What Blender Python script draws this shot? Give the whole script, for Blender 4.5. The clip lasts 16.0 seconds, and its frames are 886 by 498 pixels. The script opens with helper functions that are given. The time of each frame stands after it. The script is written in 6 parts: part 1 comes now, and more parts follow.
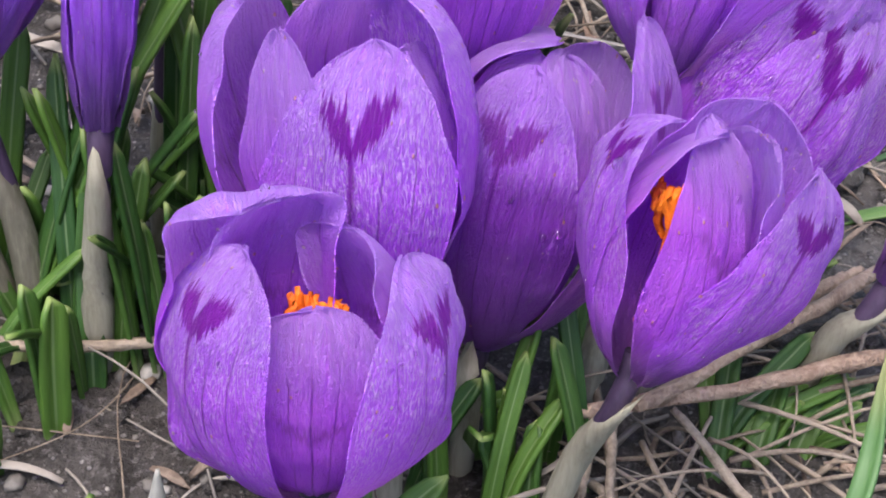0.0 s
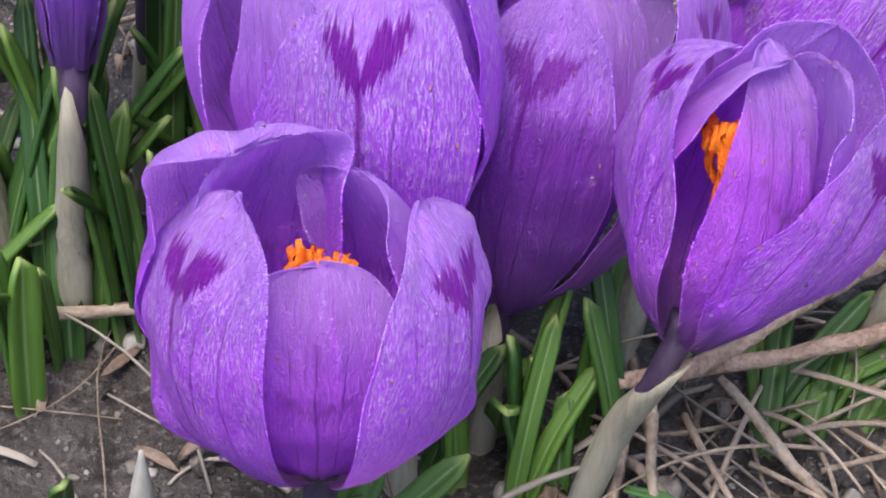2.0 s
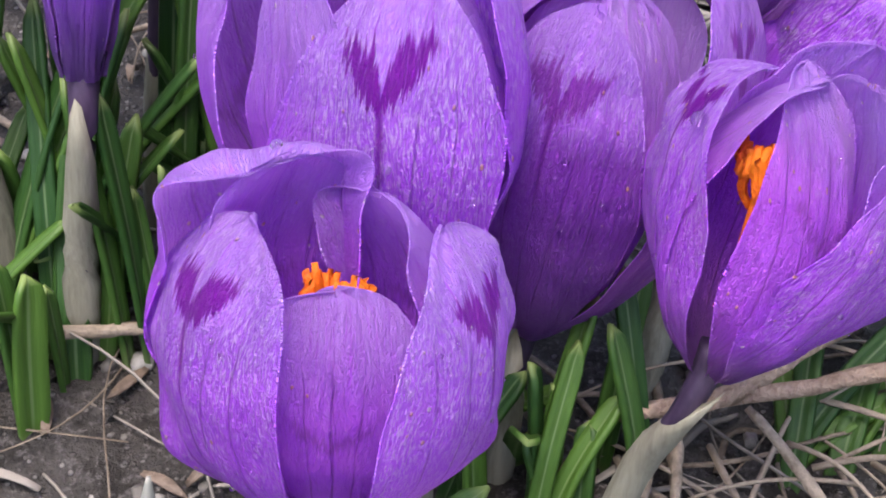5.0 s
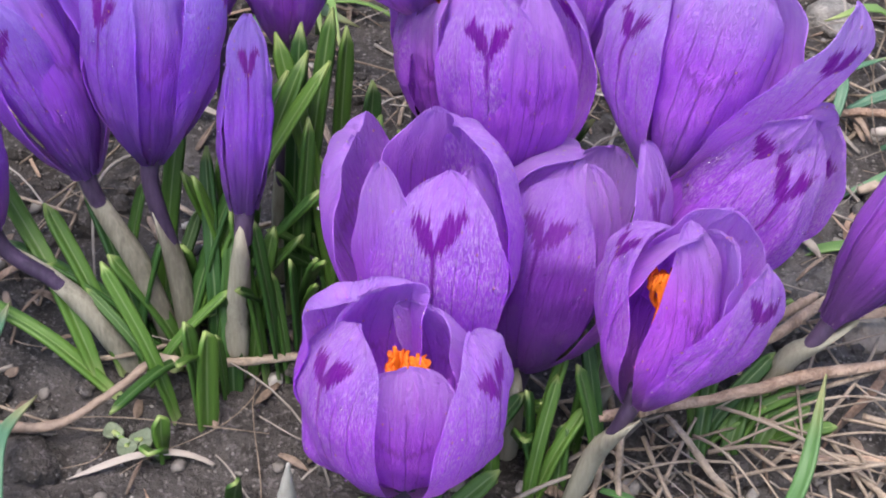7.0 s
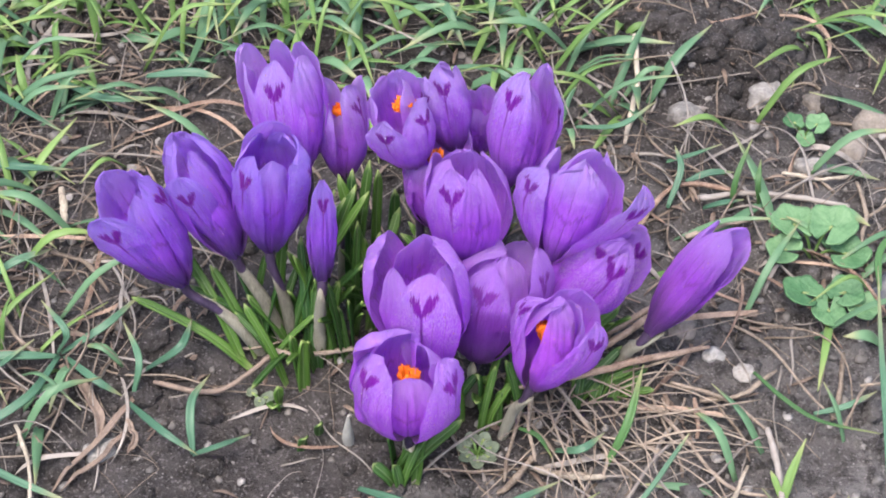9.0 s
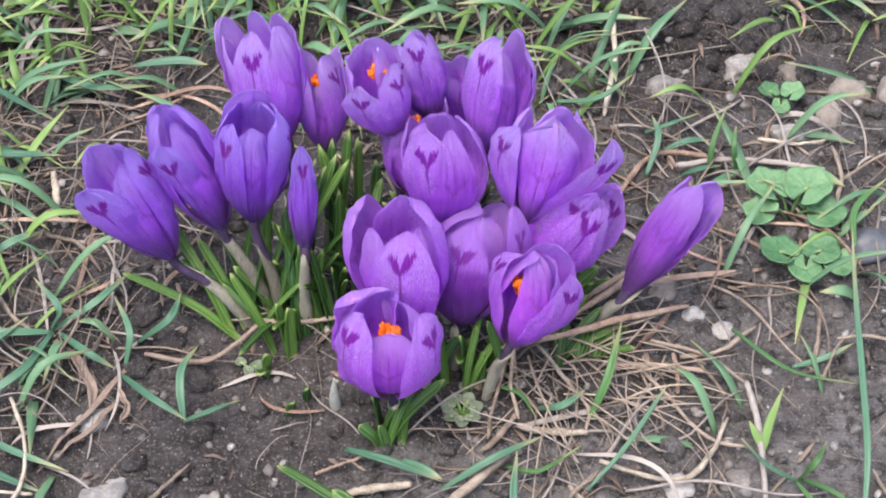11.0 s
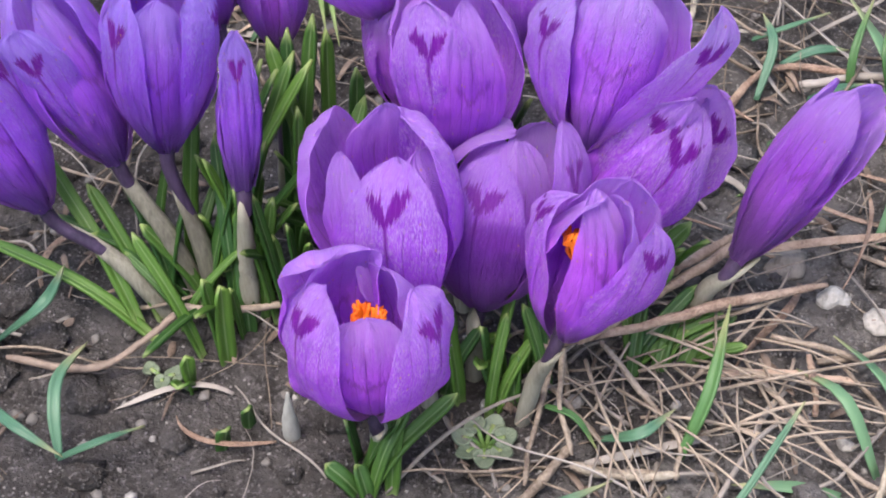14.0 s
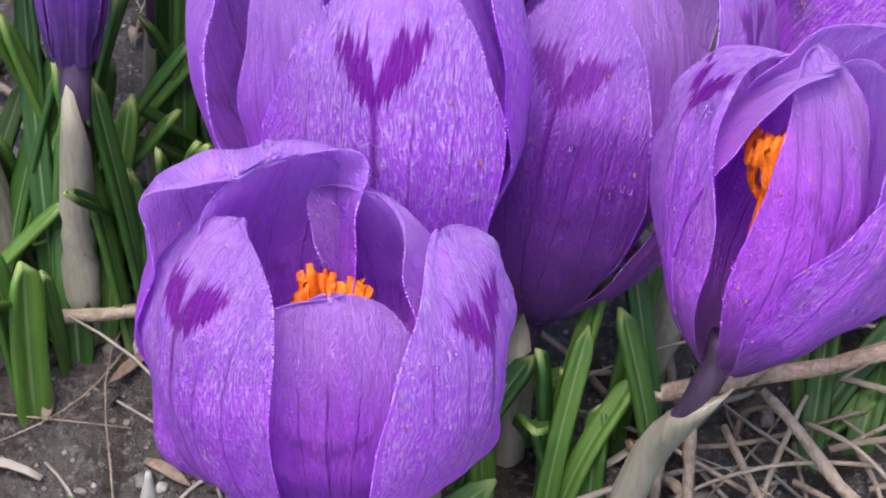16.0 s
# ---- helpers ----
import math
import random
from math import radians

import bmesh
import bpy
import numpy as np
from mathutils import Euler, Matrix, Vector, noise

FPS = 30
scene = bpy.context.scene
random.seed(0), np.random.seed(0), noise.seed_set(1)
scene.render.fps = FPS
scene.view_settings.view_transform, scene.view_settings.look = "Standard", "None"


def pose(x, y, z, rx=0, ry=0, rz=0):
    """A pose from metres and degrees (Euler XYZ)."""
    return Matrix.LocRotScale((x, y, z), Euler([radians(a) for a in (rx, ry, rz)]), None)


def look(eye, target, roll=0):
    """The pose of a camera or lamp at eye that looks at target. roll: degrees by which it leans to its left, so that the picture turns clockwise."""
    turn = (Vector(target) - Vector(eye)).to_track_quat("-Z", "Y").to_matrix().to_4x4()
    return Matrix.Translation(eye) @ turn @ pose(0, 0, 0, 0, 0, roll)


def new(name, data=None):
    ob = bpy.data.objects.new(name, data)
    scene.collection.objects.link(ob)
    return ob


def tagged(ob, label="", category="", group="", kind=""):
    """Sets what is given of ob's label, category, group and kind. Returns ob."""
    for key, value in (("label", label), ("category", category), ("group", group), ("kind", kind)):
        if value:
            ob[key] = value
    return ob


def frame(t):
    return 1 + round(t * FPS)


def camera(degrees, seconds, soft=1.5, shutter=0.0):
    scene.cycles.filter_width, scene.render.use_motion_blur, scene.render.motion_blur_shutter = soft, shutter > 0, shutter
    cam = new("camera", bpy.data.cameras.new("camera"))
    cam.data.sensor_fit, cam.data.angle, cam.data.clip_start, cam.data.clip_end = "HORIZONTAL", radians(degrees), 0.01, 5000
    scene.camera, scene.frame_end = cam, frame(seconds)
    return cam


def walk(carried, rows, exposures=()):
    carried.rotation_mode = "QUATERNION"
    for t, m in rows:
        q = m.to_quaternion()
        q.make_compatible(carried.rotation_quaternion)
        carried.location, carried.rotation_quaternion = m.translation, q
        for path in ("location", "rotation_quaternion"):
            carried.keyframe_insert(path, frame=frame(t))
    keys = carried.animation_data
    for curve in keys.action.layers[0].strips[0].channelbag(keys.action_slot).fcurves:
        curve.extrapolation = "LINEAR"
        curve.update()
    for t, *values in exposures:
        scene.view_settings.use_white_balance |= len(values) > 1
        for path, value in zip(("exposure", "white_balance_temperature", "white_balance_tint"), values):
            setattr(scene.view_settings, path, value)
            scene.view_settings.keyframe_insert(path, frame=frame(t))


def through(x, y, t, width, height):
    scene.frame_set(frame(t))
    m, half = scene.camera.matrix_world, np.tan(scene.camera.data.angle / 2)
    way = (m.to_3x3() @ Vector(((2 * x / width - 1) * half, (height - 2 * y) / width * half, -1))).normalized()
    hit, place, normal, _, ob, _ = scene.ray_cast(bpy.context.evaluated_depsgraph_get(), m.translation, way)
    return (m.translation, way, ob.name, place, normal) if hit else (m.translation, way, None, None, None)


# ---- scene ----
cam = camera(24, 16.0, soft=1.9)
PATH = [
    (0, look((0.00122, -0.18272, 0.22494), (0.02263, 0.11812, -0.03781), 3.38)),
    (0.5, look((0.00111, -0.18920, 0.23878), (0.02032, 0.10734, -0.02897), 2.29)),
    (1, look((0.00246, -0.18479, 0.22997), (0.02020, 0.11080, -0.03894), 2.55)),
    (1.5, look((0.00332, -0.16752, 0.21421), (0.02056, 0.12665, -0.05628), 2.61)),
    (2, look((0.00012, -0.16029, 0.20111), (0.02248, 0.13750, -0.06502), 3.06)),
    (2.5, look((0.00059, -0.15264, 0.19414), (0.02134, 0.14561, -0.07160), 3.11)),
    (3, look((0.00195, -0.14715, 0.18928), (0.02278, 0.15445, -0.07264), 2.89)),
    (3.5, look((0.00158, -0.14665, 0.18888), (0.02071, 0.15534, -0.07271), 2.80)),
    (3.7, look((0.00142, -0.14703, 0.18901), (0.02093, 0.15424, -0.07340), 2.98)),
    (5.8, look((-0.00629, -0.16855, 0.22049), (0.01460, 0.12688, -0.04837), 3.69)),
    (6, look((-0.00795, -0.17580, 0.23086), (0.01282, 0.11781, -0.04000), 3.56)),
    (6.5, look((-0.00862, -0.20048, 0.26844), (0.00977, 0.08766, -0.00839), 3.37)),
    (7, look((-0.00758, -0.23401, 0.31901), (0.00683, 0.04768, 0.03539), 2.83)),
    (7.5, look((-0.00811, -0.28127, 0.38381), (0.00415, -0.00549, 0.09434), 2.70)),
    (8, look((-0.00442, -0.32956, 0.46973), (0.00283, -0.06420, 0.17052), 1.74)),
    (8.5, look((-0.00265, -0.34564, 0.52394), (0.00345, -0.08886, 0.21730), 1.37)),
    (9, look((0.01130, -0.38704, 0.61149), (0.01079, -0.13914, 0.29757), 0.15)),
    (9.5, look((0.01583, -0.41567, 0.63229), (0.01419, -0.16543, 0.32023), -0.02)),
    (9.7, look((0.02307, -0.41853, 0.60746), (0.01859, -0.16239, 0.30026), -0.55)),
    (11.8, look((0.03774, -0.43595, 0.60200), (0.02515, -0.17755, 0.29692), -4.47)),
    (12, look((0.05066, -0.44545, 0.60672), (0.03214, -0.18592, 0.30291), -5.54)),
    (12.5, look((0.04975, -0.45073, 0.60928), (0.02914, -0.19220, 0.30475), -5.63)),
    (13, look((0.06296, -0.45590, 0.63486), (0.03780, -0.20148, 0.32722), -6.56)),
    (13.5, look((0.06292, -0.41016, 0.55423), (0.03470, -0.15052, 0.25127), -6.47)),
    (14, look((0.03084, -0.27871, 0.39199), (0.01694, -0.01431, 0.09216), -3.68)),
    (14.5, look((0.01479, -0.21476, 0.30741), (0.01398, 0.05676, 0.01369), -1.17)),
    (15, look((0.00873, -0.17030, 0.25018), (0.01510, 0.10587, -0.03911), 0.40)),
    (15.5, look((0.00328, -0.15406, 0.21438), (0.01576, 0.13132, -0.06562), 1.72)),
    (16, look((0.00318, -0.14104, 0.19960), (0.01709, 0.14473, -0.07993), 2.11)),
]
walk(cam, PATH, [(0, 1.38), (7.0, 1.38), (8.5, 1.46), (9.7, 1.46), (11.8, 1.41), (14.0, 1.40), (16.0, 1.40)])

# ---- light ----
world = bpy.data.worlds.new("world")
scene.world = world
world.use_nodes = True
wn = world.node_tree.nodes
sky = wn.new("ShaderNodeTexSky")
sky.sky_type, sky.sun_disc = "NISHITA", False
sky.sun_elevation, sky.sun_rotation = radians(73), radians(218)
sky.air_density, sky.dust_density, sky.ozone_density = 1.0, 4.0, 1.0
wn["Background"].inputs["Strength"].default_value = 0.15
world.node_tree.links.new(sky.outputs[0], wn["Background"].inputs["Color"])

sun_data = bpy.data.lights.new("sun", "SUN")
sun_data.energy, sun_data.angle, sun_data.color = 1.4, radians(35), (1.0, 0.965, 0.92)
sun = new("sun", sun_data)
sun.matrix_world = look((-0.35, -0.45, 1.9), (0, 0, 0))


# ---- materials ----
class Nodes:
    """Short hand for wiring one node material."""

    def __init__(self, name):
        self.mat = bpy.data.materials.new(name)
        self.mat.use_nodes = True
        self.tree = self.mat.node_tree
        self.tree.nodes.clear()

    def put(self, kind, **values):
        n = self.tree.nodes.new(kind)
        for key, v in values.items():
            self.wire(n.inputs[key.replace("_", " ")], v)
        return n

    def wire(self, socket, v):
        if isinstance(v, bpy.types.NodeSocket):
            self.tree.links.new(v, socket)
        else:
            socket.default_value = v

    def math(self, op, a, b=0.0, c=0.0):
        n = self.tree.nodes.new("ShaderNodeMath")
        n.operation = op
        for k, v in enumerate((a, b, c)):
            self.wire(n.inputs[k], v)
        return n.outputs[0]

    def step(self, v, lo, hi):
        n = self.tree.nodes.new("ShaderNodeMapRange")
        n.interpolation_type = "SMOOTHSTEP"
        for k, x in enumerate((v, lo, hi, 0.0, 1.0)):
            self.wire(n.inputs[k], x)
        return n.outputs[0]

    def mix(self, f, a, b):
        n = self.tree.nodes.new("ShaderNodeMix")
        n.data_type = "RGBA"
        self.wire(n.inputs[0], f)
        for k, v in ((6, a), (7, b)):
            self.wire(n.inputs[k], (*v, 1) if isinstance(v, tuple) else v)
        return n.outputs[2]

    def noise(self, vec, scale, detail=3.0, rough=0.55):
        n = self.put("ShaderNodeTexNoise", Scale=scale, Detail=detail, Roughness=rough)
        if vec is not None:
            self.wire(n.inputs["Vector"], vec)
        return n.outputs["Fac"]

    def place(self):
        return self.put("ShaderNodeTexCoord").outputs["Object"]

    def scaled(self, vec, s, shift=None):
        n = self.tree.nodes.new("ShaderNodeVectorMath")
        n.operation = "MULTIPLY"
        self.wire(n.inputs[0], vec)
        n.inputs[1].default_value = s
        if shift is None:
            return n.outputs[0]
        m = self.tree.nodes.new("ShaderNodeVectorMath")
        m.operation = "ADD"
        self.wire(m.inputs[0], n.outputs[0])
        self.wire(m.inputs[1], shift)
        return m.outputs[0]

    def bump(self, h, strength, distance):
        return self.put("ShaderNodeBump", Strength=strength, Distance=distance, Height=h).outputs[0]

    def finish(self, color, rough=0.6, normal=None, through=0.0, through_color=None, spec=0.5, sheen=0.0, **more):
        b = self.put("ShaderNodeBsdfPrincipled", Base_Color=(*color, 1) if isinstance(color, tuple) else color, Roughness=rough, **more)
        b.inputs["Specular IOR Level"].default_value = spec
        if sheen:
            b.inputs["Sheen Weight"].default_value = sheen
        if normal is not None:
            self.wire(b.inputs["Normal"], normal)
        out = b.outputs[0]
        if through:
            t = self.put("ShaderNodeBsdfTranslucent")
            c = through_color if through_color is not None else color
            self.wire(t.inputs["Color"], (*c, 1) if isinstance(c, tuple) else c)
            if normal is not None:
                self.wire(t.inputs["Normal"], normal)
            m = self.put("ShaderNodeMixShader")
            m.inputs[0].default_value = through
            self.wire(m.inputs[1], out)
            self.wire(m.inputs[2], t.outputs[0])
            out = m.outputs[0]
        o = self.put("ShaderNodeOutputMaterial")
        self.wire(o.inputs["Surface"], out)
        return self.mat


def petal_material(name, mark, streak, tint=(1.0, 1.0, 1.0), dusk=0.27, run=0.0):
    """Violet tepal: fine long streaks, dark veins, a two-lobed blotch near the tip, a dusky foot."""
    n = Nodes(name)
    uv = n.put("ShaderNodeUVMap").outputs[0]
    sep = n.put("ShaderNodeSeparateXYZ", Vector=uv)
    rnd = n.put("ShaderNodeObjectInfo").outputs["Random"]
    u = n.math("MULTIPLY_ADD", sep.outputs[0], 2.0, -1.0)
    v = sep.outputs[1]
    shift = n.put("ShaderNodeCombineXYZ", X=n.math("MULTIPLY", rnd, 37.0), Y=n.math("MULTIPLY", rnd, 91.0)).outputs[0]
    warp = n.noise(n.scaled(uv, (5.0, 4.0, 1.0), shift), 1.0, 2.0)
    # wandering coordinates, so that painted glints and veins are never ruler-straight
    us = n.math("ADD", sep.outputs[0], n.math("MULTIPLY_ADD", warp, 0.10, -0.05))
    lean = n.put("ShaderNodeCombineXYZ", X=us, Y=v).outputs[0]
    fine = n.noise(n.scaled(lean, (70.0, 7.0, 1.0), shift), 1.0, 4.0, 0.65)
    ridge_glint = n.noise(n.scaled(lean, (120.0, 34.0, 1.0), shift), 1.0, 3.0, 0.66)
    broad = n.noise(n.scaled(uv, (4.0, 3.0, 1.0), shift), 1.0, 3.0)
    jag = n.noise(n.scaled(lean, (52.0, 2.0, 1.0), shift), 1.0, 3.0, 0.75)
    patch = n.noise(n.scaled(uv, (6.0, 4.0, 1.0), shift), 1.0, 2.0)

    def col(c):
        return tuple(c[k] * tint[k] for k in range(3))

    base = n.mix(n.step(broad, 0.3, 0.7), col((0.400, 0.046, 0.820)), col((0.580, 0.106, 0.985)))
    base = n.mix(n.math("MULTIPLY", n.step(fine, 0.50, 0.72), 0.50), base, col((0.190, 0.022, 0.46)))
    # crisp pale dashes, thicker towards the tip: glossy wrinkles' highlights painted into the colour
    rise = n.math("MULTIPLY_ADD", n.step(v, 0.25, 0.92), 0.75, 0.25)
    pale = n.math("MULTIPLY", n.math("MULTIPLY", n.step(ridge_glint, 0.485, 0.57), n.math("MULTIPLY_ADD", n.step(patch, 0.30, 0.60), 0.75, 0.25)), n.math("MULTIPLY", rise, n.math("MULTIPLY", n.math("SUBTRACT", 1.0, n.step(n.math("ABSOLUTE", u), 0.92, 0.99)), streak)))
    base = n.mix(pale, base, col((0.86, 0.62, 1.0)))
    # short pale curls: sparkle of wet wrinkles, painted into the colour
    wrinkle = n.noise(n.scaled(lean, (44.0, 30.0, 1.0), shift), 1.0, 2.0, 0.5)
    glint_patch = n.noise(n.scaled(uv, (5.0, 5.0, 1.0), shift), 1.0, 2.0)
    curl = n.math("SUBTRACT", 1.0, n.step(n.math("ABSOLUTE", n.math("SUBTRACT", wrinkle, 0.5)), 0.0, 0.035))
    curl = n.math("MULTIPLY", curl, n.math("MULTIPLY", n.step(glint_patch, 0.42, 0.66), n.step(ridge_glint, 0.38, 0.56)))
    base = n.mix(n.math("MULTIPLY", curl, streak * 0.75), base, col((0.80, 0.68, 0.96)))
    # the tip is paler: own tone plus a painted highlight on the upper blade
    tip = n.math("MULTIPLY", n.step(v, 0.55, 0.95), n.step(jag, 0.20, 0.55))
    base = n.mix(n.math("MULTIPLY", tip, 0.66), base, col((0.62, 0.37, 0.97)))
    # the thin margin is paler: light caught by the edge, painted in
    margin = n.math("MULTIPLY", n.step(n.math("ABSOLUTE", u), 0.955, 1.0), n.step(v, 0.25, 0.55))
    base = n.mix(n.math("MULTIPLY", margin, n.math("MULTIPLY", n.step(patch, 0.40, 0.65), 0.35)), base, col((0.74, 0.52, 0.96)))
    # veins: midrib and two pairs that part from it
    ub = n.math("ADD", u, n.math("MULTIPLY_ADD", broad, 0.12, -0.06))
    aub = n.math("ABSOLUTE", ub)
    vein = n.math("SUBTRACT", 1.0, n.step(aub, 0.004, 0.018))
    for place, wide in ((0.26, 0.014), (0.56, 0.012)):
        far = n.math("ABSOLUTE", n.math("SUBTRACT", aub, n.math("MULTIPLY_ADD", v, 0.20, place - 0.10)))
        vein = n.math("MAXIMUM", vein, n.math("MULTIPLY", n.math("SUBTRACT", 1.0, n.step(far, 0.003, wide)), 0.8))
    vein = n.math("MULTIPLY", vein, n.math("MULTIPLY", n.step(v, 0.08, 0.25), n.math("SUBTRACT", 1.0, n.step(v, 0.66, 0.84))))
    vein = n.math("MULTIPLY", vein, n.step(n.noise(n.scaled(uv, (9.0, 6.0, 1.0), shift), 1.0, 3.0), 0.28, 0.52))
    base = n.mix(n.math("MULTIPLY", vein, 0.62), base, col((0.095, 0.008, 0.26)))
    # two-lobed blotch with ragged edges
    vj = n.math("ADD", v, n.math("MULTIPLY_ADD", jag, 0.19, -0.095))
    rise2 = n.math("MAXIMUM", n.math("MULTIPLY_ADD", n.math("SUBTRACT", vj, 0.715), 1 / 0.115, 0.0), 0.0)
    um = n.math("ABSOLUTE", n.math("ADD", u, n.math("MULTIPLY_ADD", broad, 0.16, -0.08)))
    outer = n.math("SUBTRACT", n.math("MULTIPLY", n.math("POWER", rise2, 0.68), 0.42), um)
    inner = n.math("SUBTRACT", um, n.math("MULTIPLY_ADD", rise2, 0.15, -0.07))
    lobe = n.math("MULTIPLY", n.step(outer, -0.01, 0.02), n.step(inner, -0.01, 0.02))
    band = n.math("MULTIPLY", n.step(vj, 0.705, 0.73), n.math("SUBTRACT", 1.0, n.step(vj, 0.835, 0.86)))
    tail = n.math("MULTIPLY", n.math("SUBTRACT", 1.0, n.step(um, 0.010, 0.060)), n.math("MULTIPLY", n.step(v, 0.50, 0.66), n.math("SUBTRACT", 1.0, n.step(v, 0.72, 0.78))))
    blotch = n.math("MAXIMUM", n.math("MULTIPLY", lobe, band), n.math("MULTIPLY", tail, 0.8))
    blotch = n.math("MULTIPLY", n.math("MULTIPLY", blotch, n.math("MULTIPLY_ADD", n.step(fine, 0.30, 0.55), 0.15, 0.85)), mark)
    base = n.mix(blotch, base, (0.255, 0.0002, 0.415))
    # on some flowers the blotch runs down the petal in long streaks
    flow = n.math("MULTIPLY", n.step(v, 0.26, 0.50), n.math("SUBTRACT", 1.0, n.step(n.math("ADD", v, n.math("MULTIPLY_ADD", jag, 0.30, -0.15)), 0.64, 0.74)))
    flow = n.math("MULTIPLY", flow, n.math("MULTIPLY_ADD", n.step(jag, 0.35, 0.62), 0.55, 0.45))
    base = n.mix(n.math("MULTIPLY", flow, run), base, col((0.190, 0.006, 0.420)))
    # faint chevron where the side veins branch
    chev = n.math("ABSOLUTE", n.math("SUBTRACT", vj, n.math("MULTIPLY_ADD", aub, 0.22, 0.50)))
    chev = n.math("MULTIPLY", n.math("SUBTRACT", 1.0, n.step(chev, 0.006, 0.030)), n.math("SUBTRACT", 1.0, n.step(aub, 0.35, 0.55)))
    base = n.mix(n.math("MULTIPLY", chev, 0.60 * (1.0 - mark)), base, col((0.150, 0.012, 0.34)))
    # dusky foot
    foot = n.math("SUBTRACT", 1.0, n.step(n.math("ADD", v, n.math("MULTIPLY_ADD", jag, 0.16, -0.08)), 0.02, n.math("MULTIPLY_ADD", rnd, 0.18, dusk)))
    base = n.mix(n.math("MULTIPLY", foot, 0.85), base, col((0.085, 0.040, 0.14)))
    # specks of pollen and grit
    speck = n.put("ShaderNodeTexVoronoi", Vector=n.scaled(uv, (26.0, 34.0, 1.0), shift), Scale=1.0, Randomness=1.0)
    here = n.step(n.put("ShaderNodeSeparateColor", Color=speck.outputs["Color"]).outputs[0], 0.935, 0.94)
    dust = n.math("MULTIPLY", n.math("SUBTRACT", 1.0, n.step(speck.outputs["Distance"], 0.15, 0.27)), here)
    base = n.mix(n.math("MULTIPLY", dust, 0.85), base, n.mix(n.step(patch, 0.45, 0.5), (0.80, 0.72, 0.70), (0.72, 0.38, 0.10)))
    crease = n.noise(n.scaled(lean, (14.0, 8.0, 1.0), shift), 1.0, 4.0, 0.6)
    skin = n.noise(n.scaled(uv, (120.0, 110.0, 1.0), shift), 1.0, 2.0, 0.6)
    relief = n.math("ADD", n.math("MULTIPLY", fine, 0.7), n.math("MULTIPLY", crease, 2.6))
    relief = n.math("ADD", relief, n.math("MULTIPLY", n.math("MULTIPLY", ridge_glint, 1.6), rise))
    relief = n.math("ADD", relief, n.math("MULTIPLY", vein, -0.9))
    relief = n.math("ADD", relief, n.math("MULTIPLY", curl, 0.8))
    relief = n.math("ADD", relief, n.math("MULTIPLY_ADD", skin, 0.75, n.math("MULTIPLY", dust, 1.5)))
    grain = n.bump(relief, 0.85, 0.0011)
    glow = n.mix(n.math("MULTIPLY", n.math("SUBTRACT", 1.0, blotch), 0.55), base, (0.80, 0.27, 1.0))
    return n.finish(base, 0.34, grain, through=0.45, through_color=glow, spec=0.62, sheen=0.03)


def simple(name, dark, light, scale, rough, bump=0.3, dist=0.0005, stretch=(1, 1, 1), through=0.0, spec=0.4, spread=0.25):
    """Two-tone surface with large blotches and fine grain; each thing a little different."""
    n = Nodes(name)
    p = n.place()
    rnd = n.put("ShaderNodeObjectInfo").outputs["Random"]
    isl = n.put("ShaderNodeNewGeometry").outputs["Random Per Island"]
    q = n.scaled(p, stretch)
    a = n.noise(q, scale, 4.0, 0.6)
    b = n.noise(q, scale * 7, 3.0, 0.6)
    f = n.math("MULTIPLY_ADD", b, 0.45, n.math("MULTIPLY", a, 0.75))
    f = n.math("ADD", f, n.math("MULTIPLY_ADD", n.math("ADD", rnd, isl), spread, -spread - 0.1))
    c = n.mix(n.step(f, 0.25, 0.78), dark, light)
    return n.finish(c, rough, n.bump(b, bump, dist), through=through, spec=spec)


def leaf_material():
    """Crocus leaf: deep green with a silvery stripe along the middle."""
    n = Nodes("crocus_leaf_green")
    uv = n.put("ShaderNodeUVMap").outputs[0]
    sep = n.put("ShaderNodeSeparateXYZ", Vector=uv)
    rnd = n.put("ShaderNodeObjectInfo").outputs["Random"]
    au = n.math("ABSOLUTE", n.math("MULTIPLY_ADD", sep.outputs[0], 2.0, -1.0))
    g = n.noise(n.scaled(uv, (30.0, 5.0, 1.0)), 1.0, 4.0)
    c = n.mix(n.step(n.math("MULTIPLY_ADD", rnd, 0.5, n.math("MULTIPLY", g, 0.6)), 0.2, 0.85), (0.022, 0.070, 0.018), (0.088, 0.180, 0.030))
    c = n.mix(n.math("MULTIPLY", n.step(sep.outputs[1], 0.93, 1.0), 0.55), c, (0.40, 0.48, 0.17))
    c = n.mix(n.math("MULTIPLY", n.math("SUBTRACT", 1.0, n.step(sep.outputs[1], 0.0, 0.22)), 0.75), c, (0.42, 0.46, 0.22))
    stripe = n.math("MULTIPLY", n.math("SUBTRACT", 1.0, n.step(au, 0.05, 0.17)), n.step(sep.outputs[1], 0.05, 0.3))
    c = n.mix(n.math("MULTIPLY", stripe, 0.24), c, (0.42, 0.52, 0.30))
    return n.finish(c, 0.42, n.bump(g, 0.3, 0.0004), through=0.24, spec=0.4)


